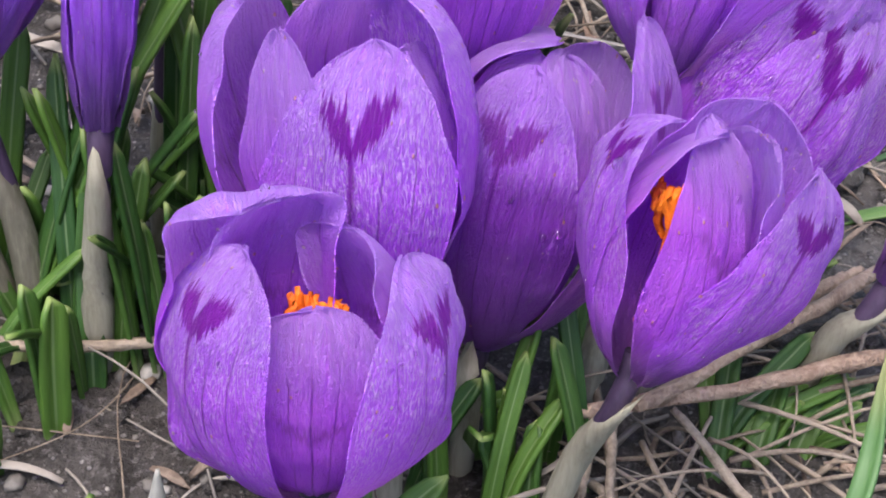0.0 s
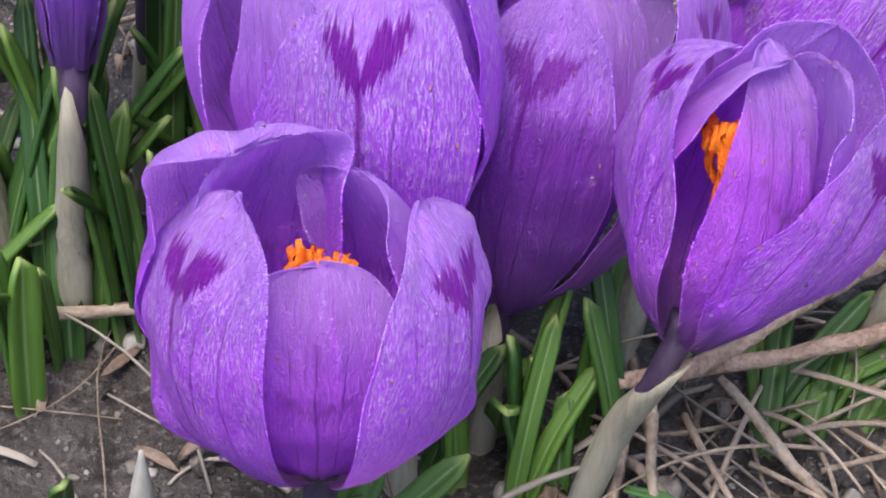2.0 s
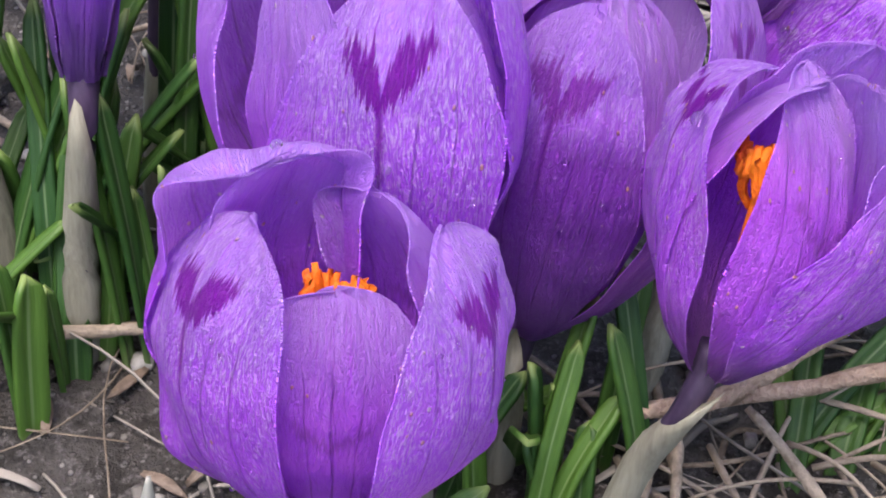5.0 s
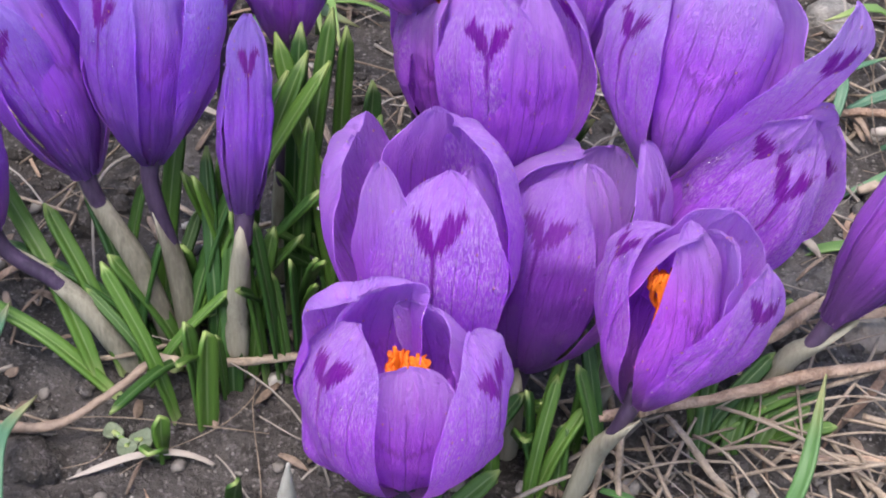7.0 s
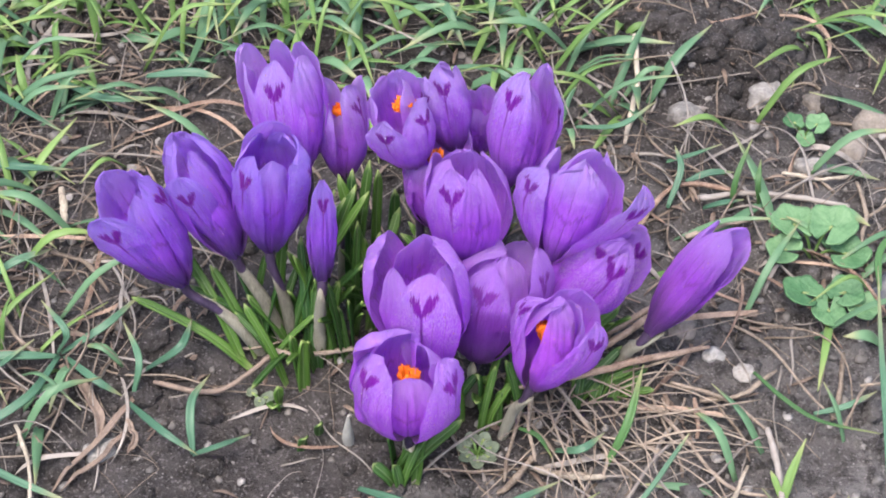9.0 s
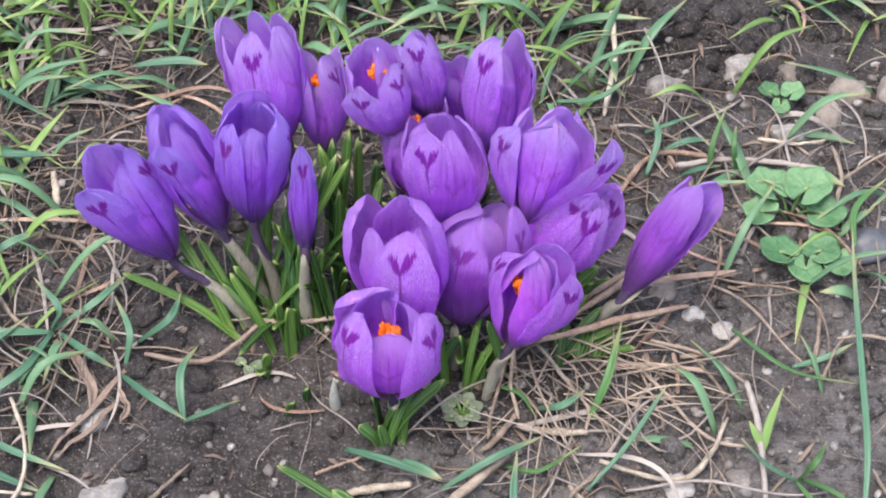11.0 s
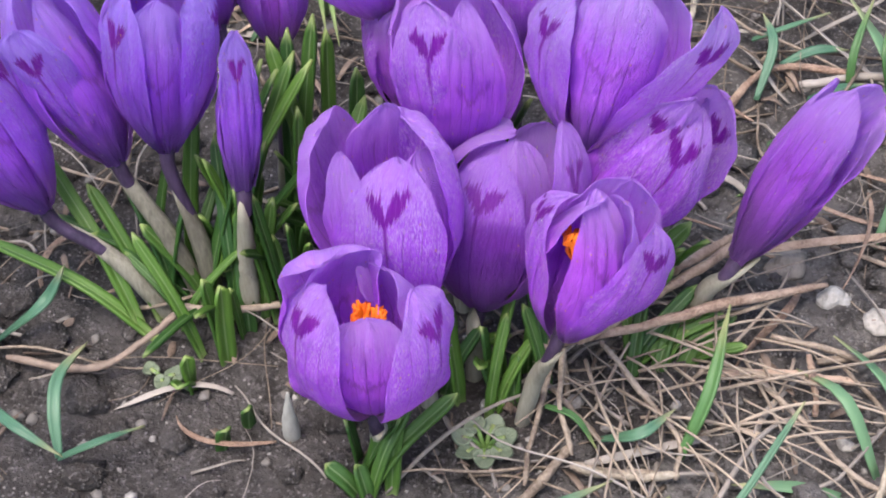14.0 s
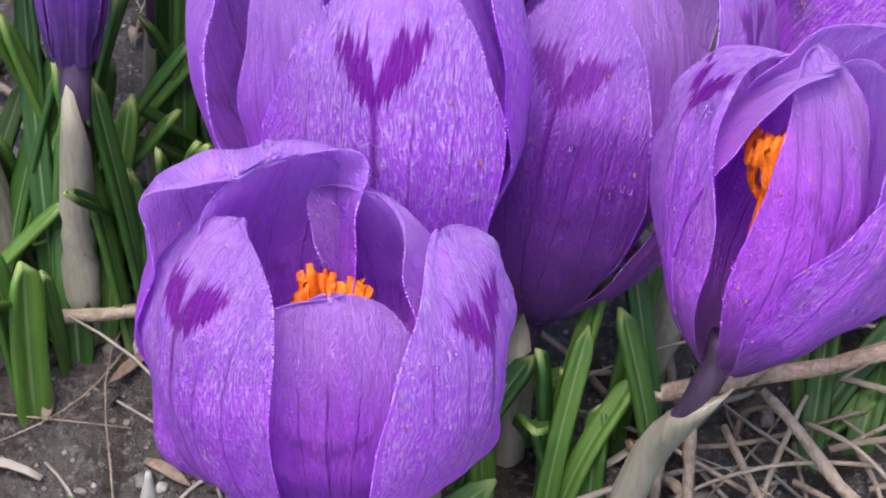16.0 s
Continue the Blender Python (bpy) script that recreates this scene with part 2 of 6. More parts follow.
def grass_material(name, lo, hi, dry):
    n = Nodes(name)
    uv = n.put("ShaderNodeUVMap").outputs[0]
    sep = n.put("ShaderNodeSeparateXYZ", Vector=uv)
    rnd = n.math("ADD", n.put("ShaderNodeObjectInfo").outputs["Random"], n.put("ShaderNodeNewGeometry").outputs["Random Per Island"])
    g = n.noise(n.scaled(uv, (24.0, 4.0, 1.0)), 1.0, 4.0)
    f = n.math("MULTIPLY_ADD", rnd, 0.4, n.math("MULTIPLY", g, 0.5))
    c = n.mix(n.step(f, 0.2, 0.9), lo, hi)
    c = n.mix(n.math("MULTIPLY", n.step(n.math("ADD", sep.outputs[1], n.math("MULTIPLY", rnd, 0.12)), 0.80, 1.1), dry), c, (0.42, 0.36, 0.18))
    return n.finish(c, 0.42, n.bump(g, 0.3, 0.0003), through=0.2, spec=0.45)


def soil_material():
    n = Nodes("soil")
    p = n.place()
    big = n.noise(p, 22.0, 4.0)
    mid = n.noise(p, 150.0, 6.0, 0.7)
    fine = n.noise(p, 800.0, 4.0, 0.7)
    sand = n.put("ShaderNodeTexVoronoi", Vector=p, Scale=900.0, Randomness=1.0)
    pick = n.put("ShaderNodeSeparateColor", Color=sand.outputs["Color"])
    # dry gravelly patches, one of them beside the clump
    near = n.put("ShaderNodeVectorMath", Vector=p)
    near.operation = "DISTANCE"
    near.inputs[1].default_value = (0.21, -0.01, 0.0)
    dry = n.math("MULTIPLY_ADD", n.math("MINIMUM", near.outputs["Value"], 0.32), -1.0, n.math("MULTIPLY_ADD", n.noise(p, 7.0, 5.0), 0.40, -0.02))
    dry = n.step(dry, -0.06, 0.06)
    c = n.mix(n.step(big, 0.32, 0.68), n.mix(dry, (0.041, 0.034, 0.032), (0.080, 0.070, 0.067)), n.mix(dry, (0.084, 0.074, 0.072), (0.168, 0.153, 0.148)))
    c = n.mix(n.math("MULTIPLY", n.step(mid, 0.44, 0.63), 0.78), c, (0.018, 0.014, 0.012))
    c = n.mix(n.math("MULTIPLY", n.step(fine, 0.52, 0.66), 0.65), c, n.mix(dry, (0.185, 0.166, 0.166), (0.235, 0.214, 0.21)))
    grain = n.math("MULTIPLY", n.math("SUBTRACT", 1.0, n.step(sand.outputs["Distance"], 0.25, 0.45)), n.step(pick.outputs[0], 0.82, 0.86))
    c = n.mix(n.math("MULTIPLY", grain, n.math("MULTIPLY", pick.outputs[1], 0.65)), c, (0.40, 0.37, 0.36))
    h = n.math("ADD", n.math("MULTIPLY", mid, 1.2), n.math("MULTIPLY_ADD", fine, 0.5, n.math("MULTIPLY", grain, 0.3)))
    return n.finish(c, 0.8, n.bump(h, 1.0, 0.0040), spec=0.3)


def drop_material():
    n = Nodes("water")
    return n.finish((1.0, 1.0, 1.0), 0.0, **{"Transmission_Weight": 1.0, "IOR": 1.33})


M = {
    "petal": petal_material("petal_violet", 1.0, 1.0),
    "petal_inner": petal_material("petal_violet_inner", 0.10, 0.18, (1.10, 1.25, 1.03)),
    "petal_pale": petal_material("petal_pale_violet", 1.0, 0.60, (1.06, 1.45, 1.05), 0.34),
    "petal_pale_inner": petal_material("petal_pale_violet_inner", 0.10, 0.20, (1.16, 1.62, 1.06)),
    "petal_dusk_inner": petal_material("petal_dusky_violet_inner", 0.10, 0.25, (1.10, 1.30, 1.05), 0.50),
    "petal_streaked": petal_material("petal_streaked_violet", 0.8, 0.6, (1.0, 1.0, 1.0), 0.72, 0.85),
    "petal_deep": petal_material("petal_deep_violet", 1.0, 0.55, (0.80, 1.05, 1.04), 0.46),
    "petal_deep_inner": petal_material("petal_deep_violet_inner", 0.10, 0.20, (0.90, 1.20, 1.05), 0.46),
    "orange": simple("stigma_orange", (0.75, 0.10, 0.004), (0.95, 0.24, 0.008), 420, 0.55, 0.5, 0.0006, through=0.2),
    "tube": simple("tube_violet", (0.026, 0.016, 0.040), (0.088, 0.056, 0.112), 160, 0.5, 0.2, 0.0004, (1, 1, 0.2), 0.15),
    "sheath": simple("sheath_pale", (0.175, 0.160, 0.125), (0.43, 0.405, 0.325), 220, 0.55, 0.3, 0.0005, (1, 1, 0.15), 0.35),
    "leaf": leaf_material(),
    "grass": grass_material("grass_blue_green", (0.048, 0.128, 0.070), (0.135, 0.250, 0.130), 0.6),
    "blade": grass_material("grass_blade_green", (0.028, 0.092, 0.056), (0.088, 0.190, 0.112), 0.6),
    "dark_grass": grass_material("grass_dark", (0.035, 0.095, 0.028), (0.085, 0.190, 0.060), 0.5),
    "fresh_grass": grass_material("grass_fresh", (0.070, 0.155, 0.036), (0.185, 0.300, 0.085), 0.4),
    "straw": simple("straw_tan", (0.115, 0.084, 0.062), (0.350, 0.280, 0.220), 170, 0.65, 0.7, 0.0006, (1, 1, 1), 0.1),
    "pale_straw": simple("straw_pale", (0.190, 0.152, 0.112), (0.500, 0.430, 0.345), 150, 0.6, 0.7, 0.0005, (1, 1, 1), 0.1),
    "brown_straw": simple("stem_brown", (0.185, 0.112, 0.080), (0.480, 0.345, 0.262), 170, 0.65, 0.9, 0.0012),
    "dead_leaf": simple("leaf_withered", (0.085, 0.058, 0.044), (0.225, 0.165, 0.130), 120, 0.65, 0.6, 0.0008),
    "grey_straw": simple("straw_grey", (0.150, 0.127, 0.110), (0.310, 0.272, 0.246), 60, 0.6, 0.4, 0.0006),
    "soil": soil_material(),
    "pebble": simple("pebble_grey", (0.115, 0.102, 0.094), (0.36, 0.335, 0.315), 90, 0.7, 0.5, 0.0008, spread=0.5),
    "white_stone": simple("stone_white", (0.13, 0.118, 0.110), (0.36, 0.34, 0.32), 160, 0.6, 0.5, 0.0010),
    "tan_stone": simple("stone_tan", (0.105, 0.088, 0.073), (0.26, 0.22, 0.188), 160, 0.7, 0.5, 0.0010),
    "slate": simple("stone_slate", (0.030, 0.032, 0.040), (0.085, 0.088, 0.100), 60, 0.4, 0.4, 0.0008),
    "weed": simple("weed_green", (0.050, 0.140, 0.055), (0.150, 0.275, 0.130), 110, 0.5, 0.5, 0.0008, through=0.2),
    "weed_grey": simple("weed_grey_green", (0.100, 0.128, 0.082), (0.230, 0.268, 0.180), 110, 0.6, 0.5, 0.0008, through=0.15),
    "fallen": simple("wilted_violet", (0.020, 0.016, 0.095), (0.110, 0.060, 0.230), 90, 0.5, 0.5, 0.0008),
    "white_bud": simple("bud_white", (0.26, 0.25, 0.225), (0.46, 0.445, 0.41), 120, 0.5, 0.2, 0.0004, (1, 1, 0.3), 0.25),
    "water": drop_material(),
}


# ---- mesh helpers ----
def mesh_of(name, verts, faces, material, uvs=None, smooth=True):
    me = bpy.data.meshes.new(name)
    me.from_pydata([tuple(v) for v in verts], [], faces)
    if uvs is not None:
        layer = me.uv_layers.new(name="UVMap")
        loops = np.empty(len(me.loops), dtype=np.int32)
        me.loops.foreach_get("vertex_index", loops)
        layer.data.foreach_set("uv", np.asarray(uvs, dtype=np.float32)[loops].ravel())
    if smooth:
        me.polygons.foreach_set("use_smooth", np.ones(len(me.polygons), dtype=bool))
    me.materials.append(material)
    me.update()
    return me


def part(name, me, parent, label=""):
    """Links a mesh as one part under a thing."""
    ob = new(name, me)
    ob.parent = parent
    return tagged(ob, label)


def solid(grid, uv, thick):
    """A sheet of points (rows x cols x 3) as a closed shell of that thickness."""
    rows, cols = grid.shape[:2]
    du = np.gradient(grid, axis=1)
    dv = np.gradient(grid, axis=0)
    nor = np.cross(du, dv)
    nor /= np.linalg.norm(nor, axis=2, keepdims=True) + 1e-12
    half = thick / 2
    verts = np.concatenate([(grid + nor * half).reshape(-1, 3), (grid - nor * half).reshape(-1, 3)])
    k = rows * cols
    faces = []
    for r in range(rows - 1):
        for c in range(cols - 1):
            a = r * cols + c
            faces.append((a, a + 1, a + cols + 1, a + cols))
            faces.append((k + a, k + a + cols, k + a + cols + 1, k + a + 1))
    ring = [c for c in range(cols)] + [r * cols + cols - 1 for r in range(1, rows)]
    ring += [(rows - 1) * cols + c for c in range(cols - 2, -1, -1)] + [r * cols for r in range(rows - 2, 0, -1)]
    for a, b in zip(ring, ring[1:] + ring[:1]):
        faces.append((b, a, k + a, k + b))
    return verts, faces, np.concatenate([uv.reshape(-1, 2)] * 2)


def spline(points, n):
    """A smooth line through a few points."""
    p = np.asarray(points, dtype=float)
    if len(p) == 2:
        return p[0] + (p[1] - p[0]) * np.linspace(0, 1, n)[:, None]
    p = np.vstack([2 * p[0] - p[1], p, 2 * p[-1] - p[-2]])
    out = []
    for s in np.linspace(0, len(p) - 3 - 1e-9, n):
        i = int(s)
        t = s - i
        a, b, c, d = p[i : i + 4]
        out.append(0.5 * (2 * b + (c - a) * t + (2 * a - 5 * b + 4 * c - d) * t * t + (3 * b - a - 3 * c + d) * t ** 3))
    return np.array(out)


def frames_along(line):
    """Tangent, side and up for each point of a line."""
    tan = np.gradient(line, axis=0)
    tan /= np.linalg.norm(tan, axis=1, keepdims=True) + 1e-12
    side = np.cross(tan, np.array([0.05, 0.02, 1.0]))
    side /= np.linalg.norm(side, axis=1, keepdims=True) + 1e-12
    return tan, side, np.cross(side, tan)


def tube_data(line, radii, sides=10, seed=0, rough=0.0):
    """Verts, faces and uvs of a closed round tube along a line."""
    rng = np.random.RandomState(seed)
    tan, side, up = frames_along(line)
    n = len(line)
    ang = np.linspace(0, 2 * math.pi, sides, endpoint=False)
    r = np.asarray(radii)[:, None] * (1 + rough * rng.uniform(-1, 1, (n, sides)))
    verts = (line[:, None] + r[..., None] * (np.cos(ang)[None, :, None] * side[:, None] + np.sin(ang)[None, :, None] * up[:, None])).reshape(-1, 3)
    faces = []
    for k in range(n - 1):
        for j in range(sides):
            a, b = k * sides + j, k * sides + (j + 1) % sides
            faces.append((a, b, b + sides, a + sides))
    faces.append(tuple(range(sides - 1, -1, -1)))
    faces.append(tuple((n - 1) * sides + j for j in range(sides)))
    uv = np.stack(np.broadcast_arrays(np.abs(np.linspace(-1, 1, sides))[None, :], np.linspace(0, 1, n)[:, None]), axis=2)
    return verts, faces, uv.reshape(-1, 2)


def strip_data(line, width, fold, thick, point=0.8, twist=0.0, cols=5):
    """A grass-like blade: tapered, folded along its middle, closed shell."""
    tan, side, up = frames_along(line)
    n = len(line)
    s = np.linspace(0, 1, n)
    w = width / 2 * np.clip(np.minimum(0.55 + 1.6 * s, 1.0) * (1 - np.clip((s - point) / (1 - point), 0, 1) ** 1.6), 0.06, 1)
    c = np.linspace(-1, 1, cols)
    a = (twist * s)[:, None, None]
    sd = side[:, None] * np.cos(a) + up[:, None] * np.sin(a)
    ud = up[:, None] * np.cos(a) - side[:, None] * np.sin(a)
    grid = line[:, None] + sd * (w[:, None] * c[None])[..., None] + ud * (fold * w[:, None] * np.abs(c)[None])[..., None]
    uv = np.stack(np.broadcast_arrays((c[None] + 1) / 2, s[:, None]), axis=2)
    return solid(grid, uv, thick)


# ---- ground ----
def ground_z(x, y):
    """Height of the soil: low swells, clods and crumbs."""
    far = max(0.0, math.hypot(x, y) - 1.0)
    z = 0.0045 * noise.noise((x * 9, y * 9, 3.1)) + 0.0028 * noise.noise((x * 34, y * 34, 7.7))
    z += 0.0016 * noise.noise((x * 95, y * 95, 1.3)) + 0.0006 * noise.noise((x * 260, y * 260, 4.2))
    clod = max(0.0, 1 - math.hypot((x - 0.118) / 0.050, (y - 0.202) / 0.034))
    z += clod * (0.010 + 0.010 * abs(noise.noise((x * 45, y * 45, 9.9))))
    return z / (1 + far)


def make_ground():
    def axis(lo, hi, step):
        mid = list(np.arange(lo, hi, step))
        out, d, v = [], step, hi
        while v < 60:
            d *= 1.35
            v += d
            out.append(v)
        low, d, v = [], step, lo
        while v > -60:
            d *= 1.35
            v -= d
            low.append(v)
        return low[::-1] + mid + [hi] + out

    xs, ys = axis(-0.34, 0.36, 0.0022), axis(-0.17, 0.50, 0.0022)
    verts = [(x, y, ground_z(x, y)) for y in ys for x in xs]
    w = len(xs)
    faces = [(j * w + i, j * w + i + 1, (j + 1) * w + i + 1, (j + 1) * w + i) for j in range(len(ys) - 1) for i in range(w - 1)]
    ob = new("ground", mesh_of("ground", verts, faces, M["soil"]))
    return tagged(ob, "bare grey-brown crumbly garden soil with fine grit", "soil", kind="structure")


make_ground()


# ---- crocus ----
def petal_grid(length, foot_r, psi0, psi1, width, wide=0.60, point=2.1, edge=0.52, cup=1.0, roll=0.0, skew=0.0, bend=0.95, curl=0.0, rows=46, cols=31):
    """The smooth sheet of one tepal (rows x cols x 3): foot at the origin, facing -y, rising along z, with its outline and arc."""
    s = 1 - (1 - np.linspace(0, 1, rows)) ** 1.45
    psi = np.radians(psi0 + (psi1 - psi0) * s ** bend - curl * np.clip((s - 0.75) / 0.25, 0, 1) ** 1.5)
    ds = np.diff(s) * length
    r = foot_r + np.concatenate([[0], np.cumsum(np.sin((psi[1:] + psi[:-1]) / 2) * ds)])
    z = np.concatenate([[0], np.cumsum(np.cos((psi[1:] + psi[:-1]) / 2) * ds)])
    low = min(0.9, foot_r * 0.9 / width)
    shape = np.where(s < wide, low + (1 - low) * np.sin(np.pi / 2 * np.clip(s / wide, 0, 1)) ** 1.15,
                     np.clip(1 - np.clip((s - wide) / (1 - wide), 0, 1) ** point, 0, 1) ** edge)
    shape[-1] = 0.03
    c = np.linspace(-1, 1, cols)
    w = width * shape[:, None] * c[None] + skew * width * (s[:, None] ** 2)
    # the upper blade keeps most of the cup's curvature instead of curling round the axis
    top = np.argmax(r)
    rho = np.maximum(r, 0.0035)
    rho[top:] = np.maximum(rho[top:], r[top] * (0.86 + 0.5 * (s[top:] - s[top])))
    return s, c, r, z, shape, w, rho[:, None] * cup


def petal_sheet(s, c, r, z, w, rho, roll, rip=0.0):
    th = w / rho
    rad = r[:, None] - rho + (rho + rip) * np.cos(th)
    x = (rho + rip) * np.sin(th)
    if roll:
        # one margin swings outwards, the other in
        a = np.radians(roll) * np.clip(s[:, None] * 2.5, 0, 1)
        dr = rad - r[:, None]
        x, rad = x * np.cos(a) - dr * np.sin(a), r[:, None] + x * np.sin(a) + dr * np.cos(a)
    return x, rad, z[:, None] + 0 * c[None]


def petal_mesh(length, foot_r, psi0, psi1, width, rng, thick=0.00022, wave=1.0, notch=0.0, torn=(), pouch=(), ragged=0.0, lip=0.0, **form):
    """One tepal as a mesh: the smooth sheet with ripples, puckers, tears and a rolled margin."""
    s, c, r, z, shape, w, rho = petal_grid(length, foot_r, psi0, psi1, width, **form)
    rows, cols = len(s), len(c)
    slow = np.interp(np.arange(rows), np.arange(0, rows + 4, 4), rng.uniform(-1, 1, len(np.arange(0, rows + 4, 4))))
    w = w * (1 + 0.012 * wave * slow * (s > 0.4))[:, None]
    for side, low_s, depth in torn:
        # a bitten margin: that half of the blade narrows above low_s, in jerks
        jerk = np.interp(np.arange(rows), np.arange(0, rows + 4, 4), rng.uniform(-1, 1, len(np.arange(0, rows + 4, 4))))
        bite = depth * np.clip((s - low_s) / (0.95 - low_s), 0, 1) ** 0.7 * (1 + 0.22 * jerk + 0.10 * rng.uniform(-1, 1, rows))
        w = w * np.where(c[None] * side > 0, 1 - np.clip(bite, 0, 0.95)[:, None], 1.0)
    ph = rng.uniform(0, 6.28, 6)
    ac = np.abs(c[None])
    rip = 0.00055 * wave * ac ** 2.5 * s[:, None] * (np.sin(s[:, None] * 15 + ph[0] + c[None]) + 0.6 * np.sin(s[:, None] * 33 + ph[1]))
    rip = rip * min(1.0, r.max() / 0.013) + 0.00030 * wave * np.sin(c[None] * 5 + s[:, None] * 6 + ph[2])
    # shallow gutters over the veins and the midrib
    rip = rip + 0.00016 * np.sin(c[None] * 15 + ph[3]) * s[:, None] - 0.00032 * np.exp(-(c[None] / 0.06) ** 2) * np.clip(1.15 - s[:, None], 0, 1)
    rip = rip + 0.00022 * wave * np.sin(c[None] * 9 + s[:, None] * 21 + ph[4]) * np.sin(s[:, None] * 13 - c[None] * 7 + ph[5])
    # the margin turns out (or in) like a lip
    rip = rip + lip * np.clip((ac - 0.72) / 0.28, 0, 1) ** 2 * np.clip(s[:, None] * 2 - 0.5, 0, 1)
    for pc, ps, amp, wc, ws in pouch:
        rip = rip + amp * np.exp(-((c[None] - pc) / wc) ** 2 - ((s[:, None] - ps) / ws) ** 2)
    x, rad, zz = petal_sheet(s, c, r, z, w, rho, form.get("roll", 0.0), rip)
    zz = zz + 0.00040 * wave * np.sin(c[None] * 9 + ph[1]) * s[:, None] ** 4
    nibble = np.interp(np.arange(cols), np.arange(0, cols + 2, 2), rng.uniform(-1, 0.3, len(np.arange(0, cols + 2, 2))))
    zz = zz + ragged * nibble[None] * s[:, None] ** 7
    zz = zz - notch * np.exp(-(c[None] / 0.25) ** 2) * s[:, None] ** 8
    grid = np.stack([x, -rad, zz], axis=2)
    # streaks and glints run side by side to the margin, not meeting at the tip
    uv = np.stack(np.broadcast_arrays(0.5 + 0.5 * c[None] * shape[:, None] ** 0.75, s[:, None]), axis=2)
    verts = list(grid.reshape(-1, 3))
    uvs = list(uv.reshape(-1, 2))
    faces = [(i * cols + j, i * cols + j + 1, (i + 1) * cols + j + 1, (i + 1) * cols + j) for i in range(rows - 1) for j in range(cols - 1)]
    # rolled margin all round the blade
    mid = cols // 2
    rim = np.concatenate([grid[2:-1, 0], grid[-1:, mid], grid[2:-1, -1][::-1]])
    rim_uv = np.concatenate([uv[2:-1, 0], uv[-1:, mid], uv[2:-1, -1][::-1]])
    v, f, _ = tube_data(rim, np.full(len(rim), thick / 2), 6)
    k = len(verts)
    verts += list(v)
    uvs += list(np.repeat(rim_uv, 6, axis=0))
    faces += [tuple(i + k for i in q) for q in f]
    return verts, faces, uvs


def stigma_parts(height, spread, foot, rng, parent, at, lean=(0.0, 0.0)):
    """A thin style with three frilled fans."""
    at = at @ Matrix(((1, 0, lean[0] / height, 0), (0, 1, lean[1] / height, 0), (0, 0, 1, 0), (0, 0, 0, 1)))
    line = np.array([[0, 0, foot + (height - foot) * k / 5] for k in range(6)])
    v, f, uv = tube_data(line, [0.0007] * 6, 7)
    style = part("style", mesh_of("style", v, f, M["orange"], uv), parent, "thin orange style")
    style.matrix_local = at
    for lobe in range(3):
        a0 = lobe * 2.094 + rng.uniform(-0.3, 0.3)
        rows, cols = 9, 45
        b = np.linspace(0, 1, rows)[:, None]
        c = np.linspace(-1, 1, cols)[None]
        ruffle = rng.uniform(-1, 1, (1, cols))
        frill = 1 + (0.16 * np.sin(c * 23 + lobe * 2) + 0.12 * ruffle) * b ** 2
        ang = a0 + c * (0.30 + 0.80 * b) + 0.10 * b * np.sin(c * 17)
        rad = (0.0006 + spread * (0.85 * b ** 1.2 + 0.15 * np.sin(b * 5))) * frill
        tall = 0.80 + 0.30 * rng.uniform()
        up = height - 0.003 + 0.0062 * tall * b * (1 + 0.22 * np.roll(ruffle, 3) * b) - 0.0016 * np.abs(c) * b
        grid = np.stack([rad * np.sin(ang), -rad * np.cos(ang), up + 0 * c], axis=2)
        v, f, uv = solid(grid, np.zeros((rows, cols, 2)), 0.0007)
        ob = part("stigma", mesh_of("stigma", v, f, M["orange"], uv), style, "frilled bright orange stigma lobe")
        ob.matrix_local = Matrix.Identity(4)


DEW = []


def dew(m, verts, rng):
    """Notes places for fine droplets on the outer face of one petal."""
    co = np.asarray(verts)[: 46 * 31].reshape(46, 31, 3)
    for k in range(12):
        i, j = int(rng.triangular(6, 16, 42)), rng.randint(2, 29)
        n = Vector(np.cross(co[i, j + 1] - co[i, j - 1], co[i + 1, j] - co[i - 1, j])).normalized()
        DEW.append((m @ Vector(co[i, j]), (m.to_3x3() @ n).normalized(), 0.00011 + 0.00030 * rng.uniform() ** 3))


def basis(axis):
    """Rotation that takes z to the axis and keeps -y towards the viewer's side."""
    z = Vector(axis).normalized()
    x = Vector((0, 1, 0)).cross(z).normalized()
    y = z.cross(x)
    return Matrix((x, y, z)).transposed()


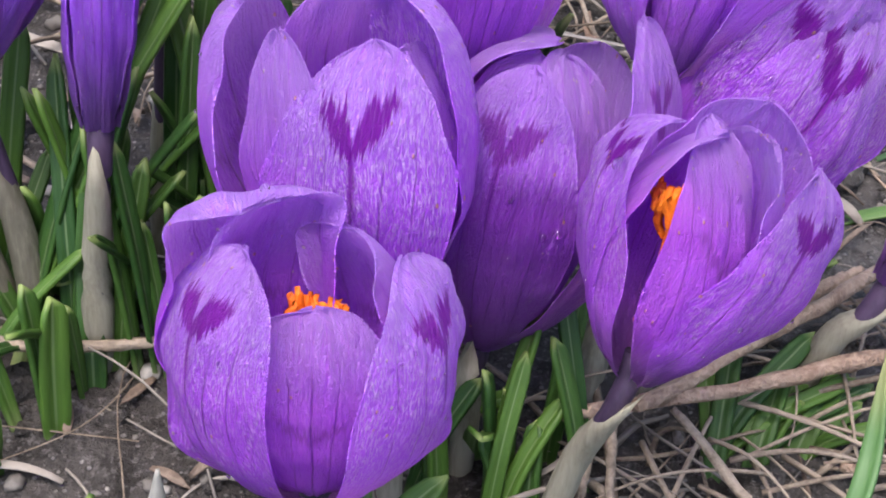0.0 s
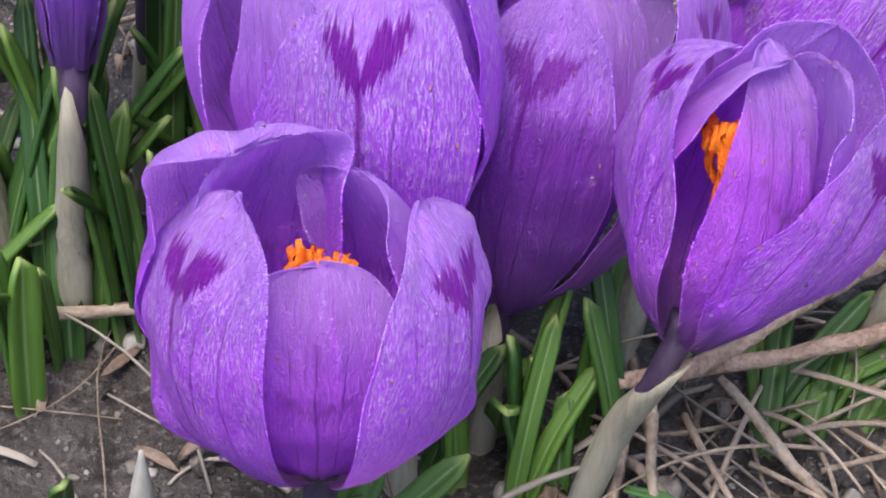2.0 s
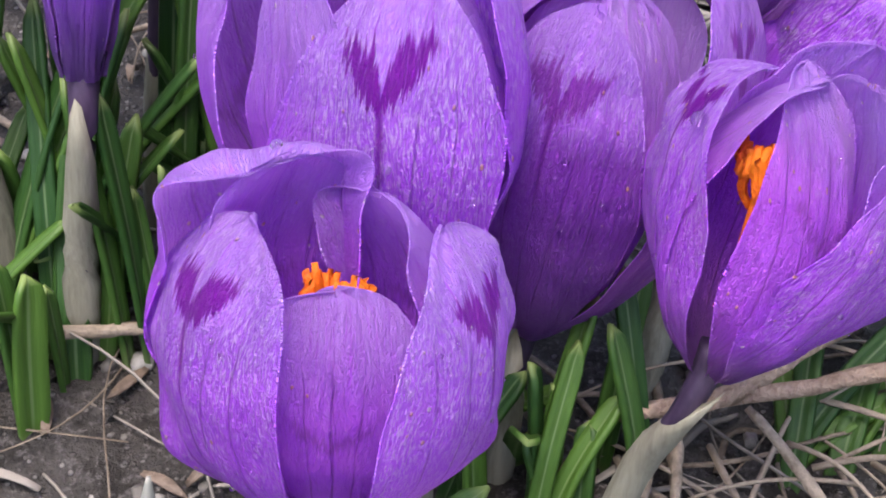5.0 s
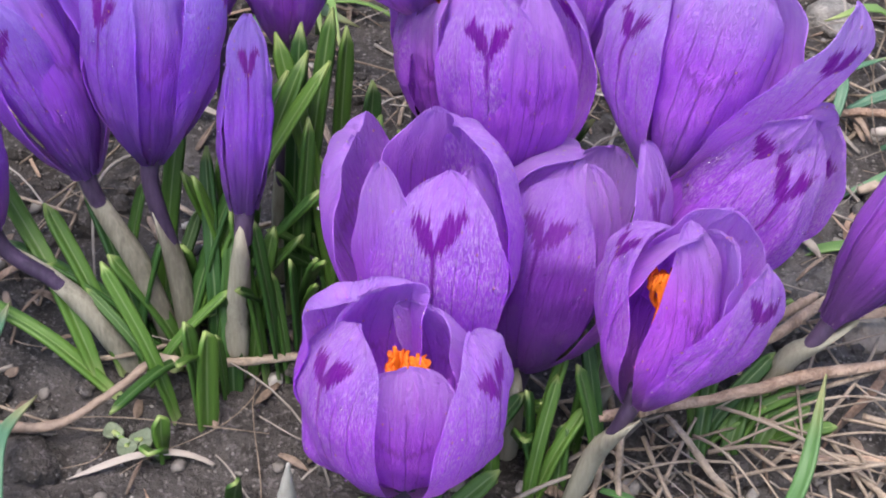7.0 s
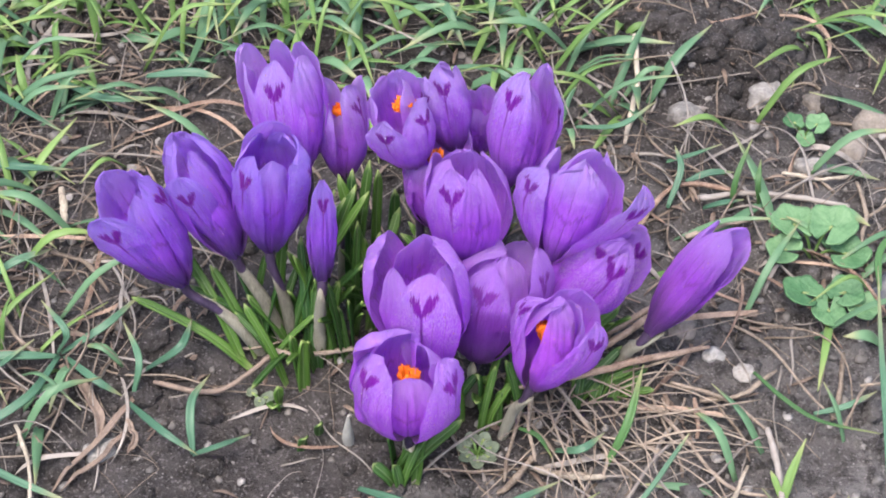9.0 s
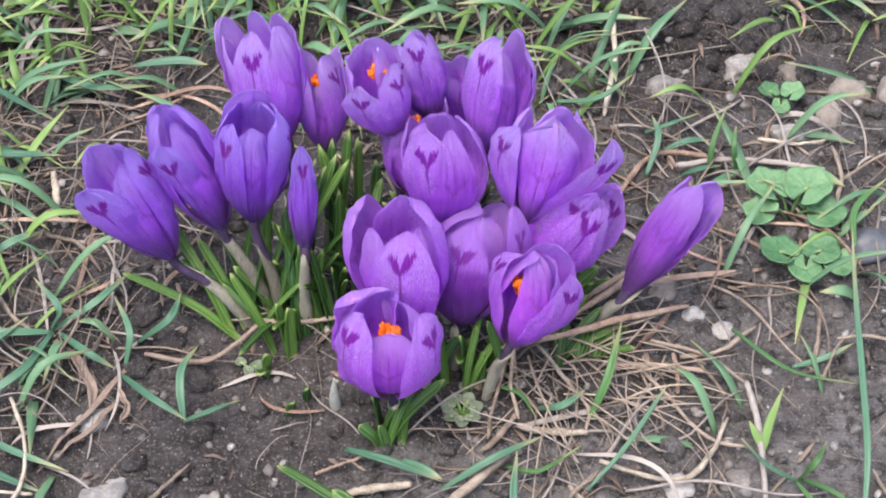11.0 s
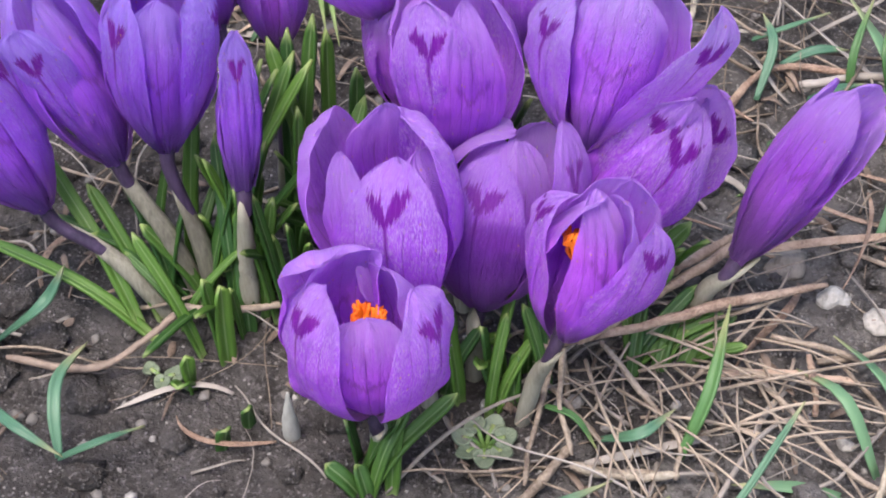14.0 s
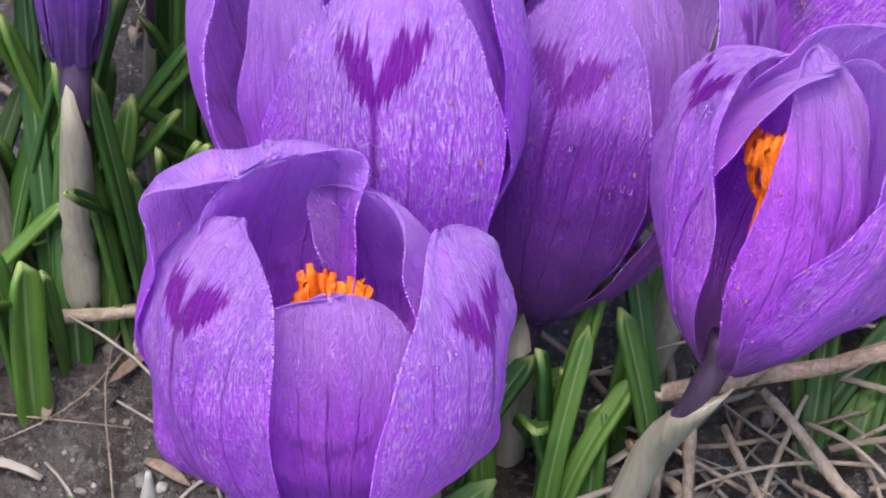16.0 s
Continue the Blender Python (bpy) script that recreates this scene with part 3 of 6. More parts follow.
def crocus(base, axis, petals, foot, label, seed, stigma=None, mats=("petal", "petal_inner"), foot_r=0.0024, sheath=0.45, tube_r=0.0022):
    """A crocus flower. petals: (outer, azimuth, length, opening of foot and tip in degrees, half width, form)."""
    rng = np.random.RandomState(seed)
    thing = new("crocus")
    rot = basis(axis)
    root = Vector(foot)
    thing.location = root
    at = Matrix.Translation(Vector(base) - root) @ rot.to_4x4()
    for outer, az, length, psi0, psi1, width, form in petals:
        v, f, uv = petal_mesh(length, foot_r * (1.0 if outer else 0.75), psi0, psi1, width, rng, **form)
        ob = part("petal", mesh_of("petal", v, f, M[mats[0] if outer and abs(az) < 112 else mats[1]], uv), thing)
        here = at @ Matrix.Rotation(radians(az), 4, "Z")
        ob.matrix_local = here
        if outer:
            dew(Matrix.Translation(root) @ here, v, rng)
    if stigma:
        stigma_parts(stigma[0], stigma[1], 0.004, rng, thing, at, stigma[2:] or (0.0, 0.0))
    b = Vector(base) - root
    ax = Vector(axis).normalized()
    line = spline([(0, 0, -0.006), tuple(b * 0.45 + Vector((0, 0, 0.002))), tuple(b - ax * 0.006), tuple(b + ax * 0.003)], 18)
    rad = np.interp(np.linspace(0, 1, 18), [0, 0.6, 0.88, 1], [tube_r * 0.7, tube_r * 0.75, tube_r * 0.9, tube_r * 1.3])
    v, f, uv = tube_data(line, rad, 12, seed, 0.03)
    part("stem", mesh_of("stem", v, f, M["tube"], uv), thing, "dusky violet flower tube")
    if sheath:
        k = max(5, int(18 * sheath))
        t = np.linspace(0, 1, k)
        v, f, uv = tube_data(line[:k], np.interp(t, [0, 0.35, 0.75, 1], [tube_r * 0.85, tube_r * 1.10, tube_r * 1.02, tube_r * 0.80]), 12, seed + 5, 0.05)
        # the mouth is slit and runs out to a point on one side
        v = np.asarray(v).reshape(k, 12, 3)
        lip = np.array(line[k - 1] - line[k - 2]) / (np.linalg.norm(line[k - 1] - line[k - 2]) + 1e-9)
        tongue = 0.5 + 0.5 * np.cos(np.linspace(0, 2 * math.pi, 12, endpoint=False) - rng.uniform(3.6, 5.8))
        v[-1] += lip[None] * (0.0120 * tongue ** 3)[:, None]
        v[-2] += lip[None] * (0.0065 * tongue ** 2)[:, None]
        v = v.reshape(-1, 3)
        part("sheath", mesh_of("sheath", v, f, M["sheath"], uv), thing, "papery whitish sheath")
    return tagged(thing, label, "crocus", "crocus clump")


PLAIN = ("petal_dusk_inner", "petal_dusk_inner")
STREAKED = ("petal_streaked", "petal_dusk_inner")
PALE = ("petal_pale", "petal_pale_inner")
DEEP = ("petal_deep", "petal_deep_inner")
# front of the clump
crocus((-0.0005, -0.0048, 0.0299), (-0.003, 0.287, 0.958), [
    (1, -57.7, 0.0447, 77.5, -51.4, 0.012, {'wide': 0.58, 'point': 2.39, 'edge': 0.55, 'cup': 1.05, 'roll': -3.9, 'skew': -0.01, 'curl': 7.8, 'pouch': [[-0.62, 0.31, 0.003, 0.32, 0.1]]}),
    (1, 53.2, 0.0441, 74.9, -37.5, 0.0139, {'wide': 0.55, 'point': 1.96, 'edge': 0.67, 'cup': 0.99, 'roll': -7.4, 'skew': 0.04, 'curl': 19.3, 'pouch': [[0.66, 0.36, 0.0025, 0.3, 0.1]]}),
    (1, -152.1, 0.0499, 52.9, -51.7, 0.019, {'wide': 0.54, 'point': 2.02, 'edge': 0.45, 'cup': 0.82, 'roll': 38.8, 'skew': 0.49, 'curl': 71.2}),
    (0, -1, 0.034, 64.9, -35.5, 0.01, {'wide': 0.58, 'point': 3.06, 'edge': 0.53, 'cup': 1.02, 'roll': 0.3, 'curl': -0.3}),
    (0, 116.3, 0.0404, 56.8, -45.6, 0.0128, {'wide': 0.65, 'point': 3.11, 'edge': 0.48, 'cup': 0.7, 'roll': -14.1, 'skew': -0.09, 'curl': 10.9}),
    (0, -130.2, 0.0441, 56.1, -49.2, 0.0116, {'wide': 0.59, 'point': 2.61, 'edge': 0.56, 'cup': 1.03, 'roll': 20, 'skew': 0.19, 'curl': -7.6})],
    (-0.001, 0.004, 0.0), "violet crocus with an open cup, orange stigma showing inside", 11, (0.0215, 0.0036), foot_r=0.003, sheath=0.5)
crocus((0.0079, 0.0238, 0.0293), (-0.132, 0.315, 0.94), [
    (1, -6.3, 0.0554, 65.9, -34, 0.0131, {'wide': 0.66, 'point': 1.2, 'edge': 0.61, 'cup': 1.07, 'roll': 15.4, 'skew': 0.5, 'curl': 29.1}),
    (1, 95.6, 0.057, 38.8, -22.7, 0.015, {'wide': 0.58, 'point': 2.49, 'edge': 0.6, 'roll': -31.4, 'skew': -0.3, 'curl': 70.3}),
    (1, -117, 0.0594, 56.2, -28.6, 0.0189, {'wide': 0.61, 'point': 2.08, 'edge': 0.46, 'cup': 1.07, 'roll': 1.4, 'skew': 0.47, 'curl': 53.6}),
    (0, -25.8, 0.0531, 54.8, -24.4, 0.0085, {'wide': 0.56, 'point': 1.26, 'edge': 0.58, 'cup': 1.02, 'roll': 1.4, 'skew': -0.02, 'curl': -8.1}),
    (0, 55.2, 0.0462, 53.1, -29.5, 0.0113, {'wide': 0.61, 'point': 2.25, 'edge': 0.49, 'cup': 0.92, 'roll': -6.3, 'skew': 0.02, 'curl': -10}),
    (0, -153, 0.0584, 46, -53.9, 0.0103, {'wide': 0.58, 'point': 1.63, 'edge': 0.63, 'cup': 1.06, 'roll': -0.7, 'skew': -0.14, 'curl': -10})],
    (0.01, 0.018, 0.0), "tall violet crocus with a heart-shaped mark on one petal", 12, (0.016, 0.003))
crocus((0.0222, 0.0305, 0.0212), (0.201, 0.335, 0.921), [
    (1, -25.8, 0.0491, 53.8, -26.6, 0.0124, {'wide': 0.5, 'point': 1.57, 'edge': 0.55, 'cup': 1.1, 'roll': 1.4, 'skew': 0.05, 'curl': 9.4}),
    (1, 50.7, 0.0595, 55.2, -30.7, 0.0085, {'wide': 0.59, 'point': 1.92, 'edge': 0.58, 'cup': 1.05, 'roll': 0.7, 'skew': -0.04, 'curl': 14.6}),
    (1, -112, 0.0598, 67.2, -66.9, 0.0094, {'wide': 0.62, 'point': 2.34, 'edge': 0.43, 'cup': 1.01, 'roll': -3.8, 'skew': 0.03, 'curl': 20.8}),
    (0, 27.2, 0.0486, 43.3, -37.3, 0.0086, {'wide': 0.61, 'point': 2.08, 'edge': 0.59, 'cup': 1.05, 'roll': 8.5, 'skew': -0.06, 'curl': 6.6}),
    (0, -67.8, 0.0485, 46.9, -40, 0.0085, {'wide': 0.57, 'point': 1.57, 'edge': 0.65, 'cup': 1.05, 'roll': -5.1, 'skew': 0.05, 'curl': 10.4}),
    (0, 143.3, 0.0462, 39.4, -7.3, 0.0092, {'wide': 0.63, 'point': 2.43, 'edge': 0.47, 'cup': 0.97, 'roll': -0.9, 'skew': -0.06, 'curl': 0.1})],
    (0.02, 0.027, 0.0), "half-closed violet crocus with dark streaks between its neighbours", 13, (0.016, 0.0025), mats=STREAKED)
crocus((0.0401, 0.0082, 0.0368), (0.387, 0.26, 0.885), [
    (1, -104.6, 0.0402, 56.4, -18.3, 0.0085, {'wide': 0.52, 'point': 1.2, 'edge': 0.89, 'cup': 1.04, 'roll': -23.9, 'skew': 0.04, 'curl': 60.4, 'torn': [[1, 0.5, 0.1]]}),
    (1, 49.5, 0.0403, 44.2, -17.8, 0.0106, {'wide': 0.39, 'point': 1.2, 'edge': 0.54, 'cup': 1.23, 'roll': 25.6, 'skew': -0.17, 'curl': 23, 'ragged': 0.0012, 'torn': [[-1, 0.25, 0.1]]}),
    (1, 164.8, 0.0443, 56, -45.1, 0.0142, {'wide': 0.59, 'point': 1.76, 'edge': 0.67, 'cup': 1.02, 'roll': -6.6, 'skew': 0.03, 'curl': -10}),
    (0, 23, 0.041, 40.2, -64.7, 0.0098, {'wide': 0.39, 'point': 1.2, 'edge': 0.58, 'cup': 1.09, 'roll': -7, 'skew': -0.33, 'curl': -4.6}),
    (0, 100.8, 0.0406, 47.4, -50.2, 0.0104, {'wide': 0.64, 'point': 2.45, 'edge': 0.47, 'cup': 0.88, 'roll': -1.3, 'skew': -0.04, 'curl': -10}),
    (0, -124.7, 0.0419, 65.2, -53.4, 0.0094, {'wide': 0.59, 'point': 1.88, 'edge': 0.5, 'cup': 0.99, 'roll': -2, 'skew': 0.03, 'curl': 4.5})],
    (0.03, 0.012, 0.0), "violet crocus with torn petals and an orange stigma in a gap", 14, (0.0205, 0.0036, -0.0088, 0.004), sheath=0.66, tube_r=0.0019)
# behind them, towards the grass
crocus((0.0463, 0.042, 0.0348), (0.519, 0.17, 0.838), [
    (1, 5.7, 0.0512, 52.6, -30.3, 0.0115, {'wide': 0.56, 'point': 1.2, 'edge': 0.69, 'cup': 1.07, 'roll': 12, 'skew': -0.06, 'curl': 4.3}),
    (1, -24.6, 0.0504, 24.6, 3.1, 0.0121, {'wide': 0.52, 'point': 1.2, 'edge': 0.58, 'cup': 0.7, 'roll': -8.1, 'skew': 0.19, 'curl': 5.1}),
    (1, 107.4, 0.0493, 57.6, -25, 0.01, {'wide': 0.61, 'point': 2.25, 'edge': 0.48, 'cup': 1.03, 'roll': -8.9, 'skew': -0.01, 'curl': 15.5}),
    (0, -54, 0.0457, 42, -35, 0.0083, {'point': 2.1}),
    (0, 52, 0.0481, 42, -31, 0.0091, {'point': 2.1}),
    (0, -167.7, 0.0542, 28.2, -48.1, 0.0088, {'wide': 0.61, 'point': 2.16, 'edge': 0.5, 'cup': 0.99, 'roll': -2.1, 'skew': -0.04, 'curl': -8.7})],
    (0.036, 0.034, 0.0), "closed violet crocus leaning over, water drops on its side", 15)
crocus((0.047, 0.0475, 0.055), (0.195, 0.288, 0.937), [
    (0, -10.6, 0.0508, 34.4, -8, 0.0165, {'wide': 0.51, 'point': 1.65, 'edge': 0.76, 'cup': 0.79, 'roll': 15, 'skew': 0.1, 'curl': 6.4, 'ragged': 0.0045}),
    (1, -87.9, 0.0425, 54.8, -21.6, 0.009, {'wide': 0.62, 'point': 1.75, 'edge': 0.59, 'cup': 1.21, 'roll': -25.5, 'skew': 0.22, 'curl': 23.6, 'ragged': 0.001}),
    (1, 40.5, 0.0559, 43.7, 21.9, 0.0096, {'wide': 0.57, 'point': 1.49, 'edge': 0.63, 'cup': 1.15, 'roll': 11.6, 'skew': -0.09, 'curl': 50.3}),
    (1, -154, 0.0525, 38.8, -52.5, 0.0114, {'point': 2.1, 'cup': 0.98, 'roll': -6.9, 'curl': -10}),
    (0, 102.7, 0.0516, 65.8, -44.2, 0.0106, {'point': 2.05, 'edge': 0.54, 'cup': 1.12, 'roll': -6.7, 'skew': 0.02, 'curl': 3.4, 'ragged': 0.003}),
    (0, -122, 0.0457, 51, -30, 0.0106, {'point': 2.1})],
    (0.04, 0.042, 0.0), "wide-open violet crocus with splayed side petals and nibbled edges", 16, mats=PALE)
crocus((0.017, 0.0527, 0.0493), (-0.008, 0.33, 0.944), [
    (1, -12.7, 0.0462, 50.1, -22.3, 0.0119, {'wide': 0.57, 'point': 1.8, 'edge': 0.57, 'cup': 1.03, 'roll': 6.5, 'skew': -0.07, 'curl': 0.4}),
    (1, 108.1, 0.0471, 65.2, -45, 0.0107, {'wide': 0.58, 'point': 2.09, 'edge': 0.51, 'cup': 1.04, 'roll': -8.3, 'skew': 0.05, 'curl': 12.2}),
    (1, -116.3, 0.0419, 49.9, -24.9, 0.01, {'point': 2.08, 'edge': 0.53, 'cup': 0.97, 'roll': -4.5, 'skew': 0.03, 'curl': -10}),
    (0, 19.9, 0.0478, 60.5, -30.8, 0.0085, {'wide': 0.49, 'point': 1.2, 'edge': 0.63, 'cup': 1.06, 'roll': 9, 'skew': 0.02, 'curl': -9}),
    (0, -58.8, 0.0439, 50.4, -39.3, 0.0085, {'point': 2.1, 'cup': 1.01, 'roll': -0.1, 'curl': -0.4}),
    (0, 179.1, 0.0451, 50.6, -40.9, 0.0094, {'point': 2.11, 'roll': -2, 'skew': -0.03, 'curl': 2.4})],
    (0.018, 0.046, 0.0), "closed violet crocus goblet with a small dark heart mark", 17)
crocus((0.007, 0.072, 0.044), (0.01, 0.26, 0.96), [
    (1, -87.6, 0.0373, 48.5, -37, 0.0085, {'point': 2.13, 'edge': 0.51, 'cup': 0.97, 'roll': 4.2, 'skew': -0.02, 'curl': 9.4}),
    (0, -10, 0.0326, 42, -14, 0.0077, {'point': 2.1}),
    (0, 158.4, 0.0348, 43.5, -15.9, 0.0085, {'wide': 0.58, 'point': 1.91, 'edge': 0.55, 'cup': 0.99, 'roll': -0.5, 'skew': -0.03, 'curl': -0.4}),
    (1, 121.5, 0.0399, 46, -14.4, 0.0085, {'point': 2.11, 'roll': -1.1, 'curl': 1}),
    (1, -150, 0.0383, 45, -16, 0.0082, {'point': 2.1}),
    (0, 60, 0.0345, 42, -14, 0.0077, {'point': 2.1})],
    (0.009, 0.068, 0.0), "violet crocus standing behind a taller cup, orange stigma tip", 18, (0.028, 0.003))
crocus((0.0825, 0.0403, 0.0242), (0.511, 0.248, 0.823), [
    (1, -45.1, 0.0523, 18.6, -6.2, 0.0085, {'wide': 0.58, 'point': 1.96, 'edge': 0.6, 'cup': 0.97, 'roll': -2.3, 'skew': 0.09, 'curl': 7.4}),
    (1, 125.8, 0.0488, 8.1, 21.8, 0.011, {'wide': 0.55, 'point': 1.84, 'edge': 0.63, 'cup': 0.93, 'roll': -10.2, 'skew': 0.17, 'curl': 6}),
    (0, 4.9, 0.0431, 25.5, -16.8, 0.0085, {'wide': 0.59, 'point': 2.69, 'edge': 0.54, 'cup': 0.97, 'roll': -6.6, 'skew': 0.06, 'curl': 1.3}),
    (1, -171.8, 0.0566, 22.7, -33.9, 0.0091, {'point': 2.49, 'edge': 0.53, 'cup': 0.99, 'roll': -2.1, 'skew': -0.04, 'curl': -1.1}),
    (0, 112, 0.0493, 29, -18, 0.0074, {'point': 2.5}),
    (0, -132, 0.0503, 29, -18, 0.0074, {'point': 2.5})],
    (0.07, 0.04, 0.0), "single violet crocus leaning away from the clump", 19, (0.033, 0.003), mats=PLAIN, sheath=0.7)
# the group with dusky tubes
crocus((-0.0802, 0.0544, 0.0325), (-0.408, 0.152, 0.9), [
    (1, -18.8, 0.0495, 26.2, 3.4, 0.0102, {'wide': 0.65, 'point': 1.97, 'edge': 0.53, 'cup': 1.05, 'roll': -20.2, 'skew': 0.04, 'curl': -0.3}),
    (0, 55.7, 0.0464, 29.4, -13.5, 0.011, {'wide': 0.56, 'point': 1.81, 'edge': 0.58, 'cup': 0.76, 'roll': -5.7, 'skew': 0.05, 'curl': -2.1}),
    (1, 98.2, 0.0504, 40.4, -22.3, 0.0095, {'wide': 0.59, 'point': 2.05, 'edge': 0.53, 'cup': 1.01, 'roll': 7.5, 'skew': -0.01, 'curl': 7.5}),
    (0, 147.5, 0.0514, 44.4, -27, 0.0093, {'point': 2.09, 'edge': 0.53, 'roll': -0.1, 'skew': -0.01, 'curl': 0.7}),
    (1, -150, 0.0539, 45, -29, 0.0101, {'point': 2.1}),
    (0, -90, 0.0512, 42, -29, 0.0094, {'point': 2.1})],
    (-0.052, 0.048, 0.0), "deep violet crocus leaning out over the soil", 20, (0.018, 0.003), mats=DEEP)
crocus((-0.0614, 0.0576, 0.0444), (-0.285, 0.228, 0.931), [
    (1, -14.2, 0.0456, 19.9, 9.8, 0.0085, {'wide': 0.59, 'point': 2.17, 'edge': 0.43, 'cup': 0.73, 'roll': -10.7, 'skew': 0.09, 'curl': 15}),
    (0, 61, 0.0474, 32, -36.4, 0.0085, {'wide': 0.58, 'point': 1.93, 'edge': 0.54, 'cup': 0.94, 'roll': -10.3, 'skew': 0.07, 'curl': -2.1}),
    (1, 112.2, 0.0551, 38.9, -32.3, 0.0092, {'point': 2.07, 'cup': 1.01, 'roll': 0.2, 'skew': 0.03, 'curl': 20}),
    (0, -69.7, 0.056, 42.1, -34.6, 0.0086, {'point': 2.13, 'edge': 0.5, 'cup': 1.02, 'roll': -7.1, 'skew': 0.02, 'curl': 14.8}),
    (0, 157.4, 0.0538, 34.4, -32.9, 0.0087, {'point': 2.13, 'edge': 0.51, 'roll': 0.2, 'skew': 0.02, 'curl': 0.5}),
    (1, -144, 0.0531, 41, -27, 0.0091, {'point': 2.1})],
    (-0.044, 0.05, 0.0), "deep violet crocus half open, wet with drops", 21, (0.022, 0.003), mats=DEEP, sheath=0.7)
crocus((-0.0486, 0.0561, 0.0496), (0.057, 0.218, 0.974), [
    (1, -53.1, 0.0463, 41.5, -23.3, 0.0085, {'wide': 0.57, 'point': 2.12, 'edge': 0.58, 'cup': 1.1, 'roll': -7.9, 'skew': 0.04, 'curl': 12.5}),
    (0, 1.2, 0.0443, 35.3, -20.9, 0.0085, {'wide': 0.59, 'point': 2.23, 'edge': 0.58, 'cup': 0.85, 'roll': -13.5, 'skew': 0.04, 'curl': 0.4}),
    (1, 93.4, 0.0477, 35, -9.4, 0.0134, {'wide': 0.71, 'point': 3.09, 'edge': 0.4, 'cup': 0.74, 'roll': 1.3, 'skew': 0.08, 'curl': 54}),
    (1, -156.3, 0.0569, 47.2, -44.3, 0.0112, {'wide': 0.59, 'point': 2.39, 'edge': 0.56, 'cup': 1.04, 'roll': -1.5, 'skew': -0.02, 'curl': -7.5}),
    (0, 139, 0.0493, 44.7, -34.2, 0.0105, {'wide': 0.61, 'point': 2.58, 'edge': 0.53, 'cup': 0.99, 'roll': -5.1, 'curl': -5}),
    (0, -116.3, 0.0504, 48.6, -33.9, 0.0095, {'point': 2.47, 'roll': 3.3, 'skew': 0.01, 'curl': 5.8})],
    (-0.042, 0.05, 0.0), "deep violet crocus cup with rounded petals", 22, mats=DEEP)
crocus((-0.0309, 0.0464, 0.0465), (0.028, 0.332, 0.943), [
    (1, 10, 0.0389, 18, -22, 0.0049, {'point': 2.1}),
    (1, 130, 0.0389, 18, -22, 0.0049, {'point': 2.1}),
    (1, -110, 0.0389, 18, -22, 0.0049, {'point': 2.1}),
    (0, 70, 0.034, 15, -22, 0.0045, {'point': 2.1}),
    (0, -50, 0.034, 15, -22, 0.0045, {'point': 2.1}),
    (0, -170, 0.034, 15, -22, 0.0045, {'point': 2.1})],
    (-0.034, 0.044, 0.0), "slim closed dark violet crocus bud", 23, mats=DEEP, sheath=0.6)
# the rear row
crocus((-0.0373, 0.0806, 0.0649), (-0.159, 0.255, 0.954), [
    (1, -14.2, 0.0514, 49.9, -41.3, 0.01, {'wide': 0.59, 'point': 1.2, 'edge': 0.61, 'cup': 1.04, 'roll': -7, 'skew': 0.06, 'curl': -1.3}),
    (0, -77.4, 0.0476, 42.6, -16.5, 0.0112, {'wide': 0.61, 'point': 1.7, 'cup': 0.98, 'roll': 4.1, 'skew': -0.02, 'curl': -3.9}),
    (0, 68.5, 0.048, 38.4, -20.9, 0.0112, {'wide': 0.59, 'point': 1.6, 'cup': 0.94, 'roll': 2.5, 'skew': -0.01, 'curl': 0.1}),
    (1, -119.4, 0.051, 46.4, -15.4, 0.0109, {'point': 1.42, 'edge': 0.54, 'cup': 0.96, 'roll': -4.3, 'skew': 0.01, 'curl': 5.5}),
    (1, 128.6, 0.0488, 41.2, -20.5, 0.0115, {'wide': 0.61, 'point': 1.7, 'edge': 0.51, 'cup': 0.93, 'roll': 0.1, 'skew': 0.02, 'curl': 7.6}),
    (0, 155, 0.0539, 34.6, -37.5, 0.0096, {'wide': 0.59, 'point': 1.38, 'edge': 0.55, 'cup': 0.96, 'roll': 9.4, 'skew': -0.04, 'curl': -10})],
    (-0.034, 0.072, 0.0), "tall pale violet crocus cup at the back of the clump", 24, mats=PALE)
crocus((-0.0241, 0.0844, 0.0553), (-0.01, 0.242, 0.97), [
    (0, 18.2, 0.0286, 22.8, -18.3, 0.0085, {'wide': 0.58, 'point': 1.82, 'edge': 0.57, 'cup': 0.89, 'roll': 0.8, 'skew': 0.05, 'curl': 1.5}),
    (1, 70.6, 0.0408, 37.4, -35.7, 0.0085, {'point': 2.08, 'cup': 1.02, 'roll': 4, 'skew': -0.02, 'curl': 6.2}),
    (1, -65.5, 0.0369, 34.3, -17.6, 0.0085, {'wide': 0.62, 'point': 2.18, 'edge': 0.51, 'cup': 1.01, 'roll': 1.8, 'skew': 0.01, 'curl': 0.8}),
    (0, 126, 0.039, 29, -8, 0.0071, {'point': 2.1}),
    (1, -145.3, 0.0362, 36.2, 3.5, 0.0085, {'wide': 0.59, 'point': 1.93, 'edge': 0.54, 'roll': 0.6, 'skew': 0.04, 'curl': -1.6}),
    (0, -114, 0.037, 29, -8, 0.0071, {'point': 2.1})],
    (-0.026, 0.074, 0.0), "slender open violet crocus with a visible orange stigma", 25, (0.026, 0.0028), mats=PALE, sheath=0.35)
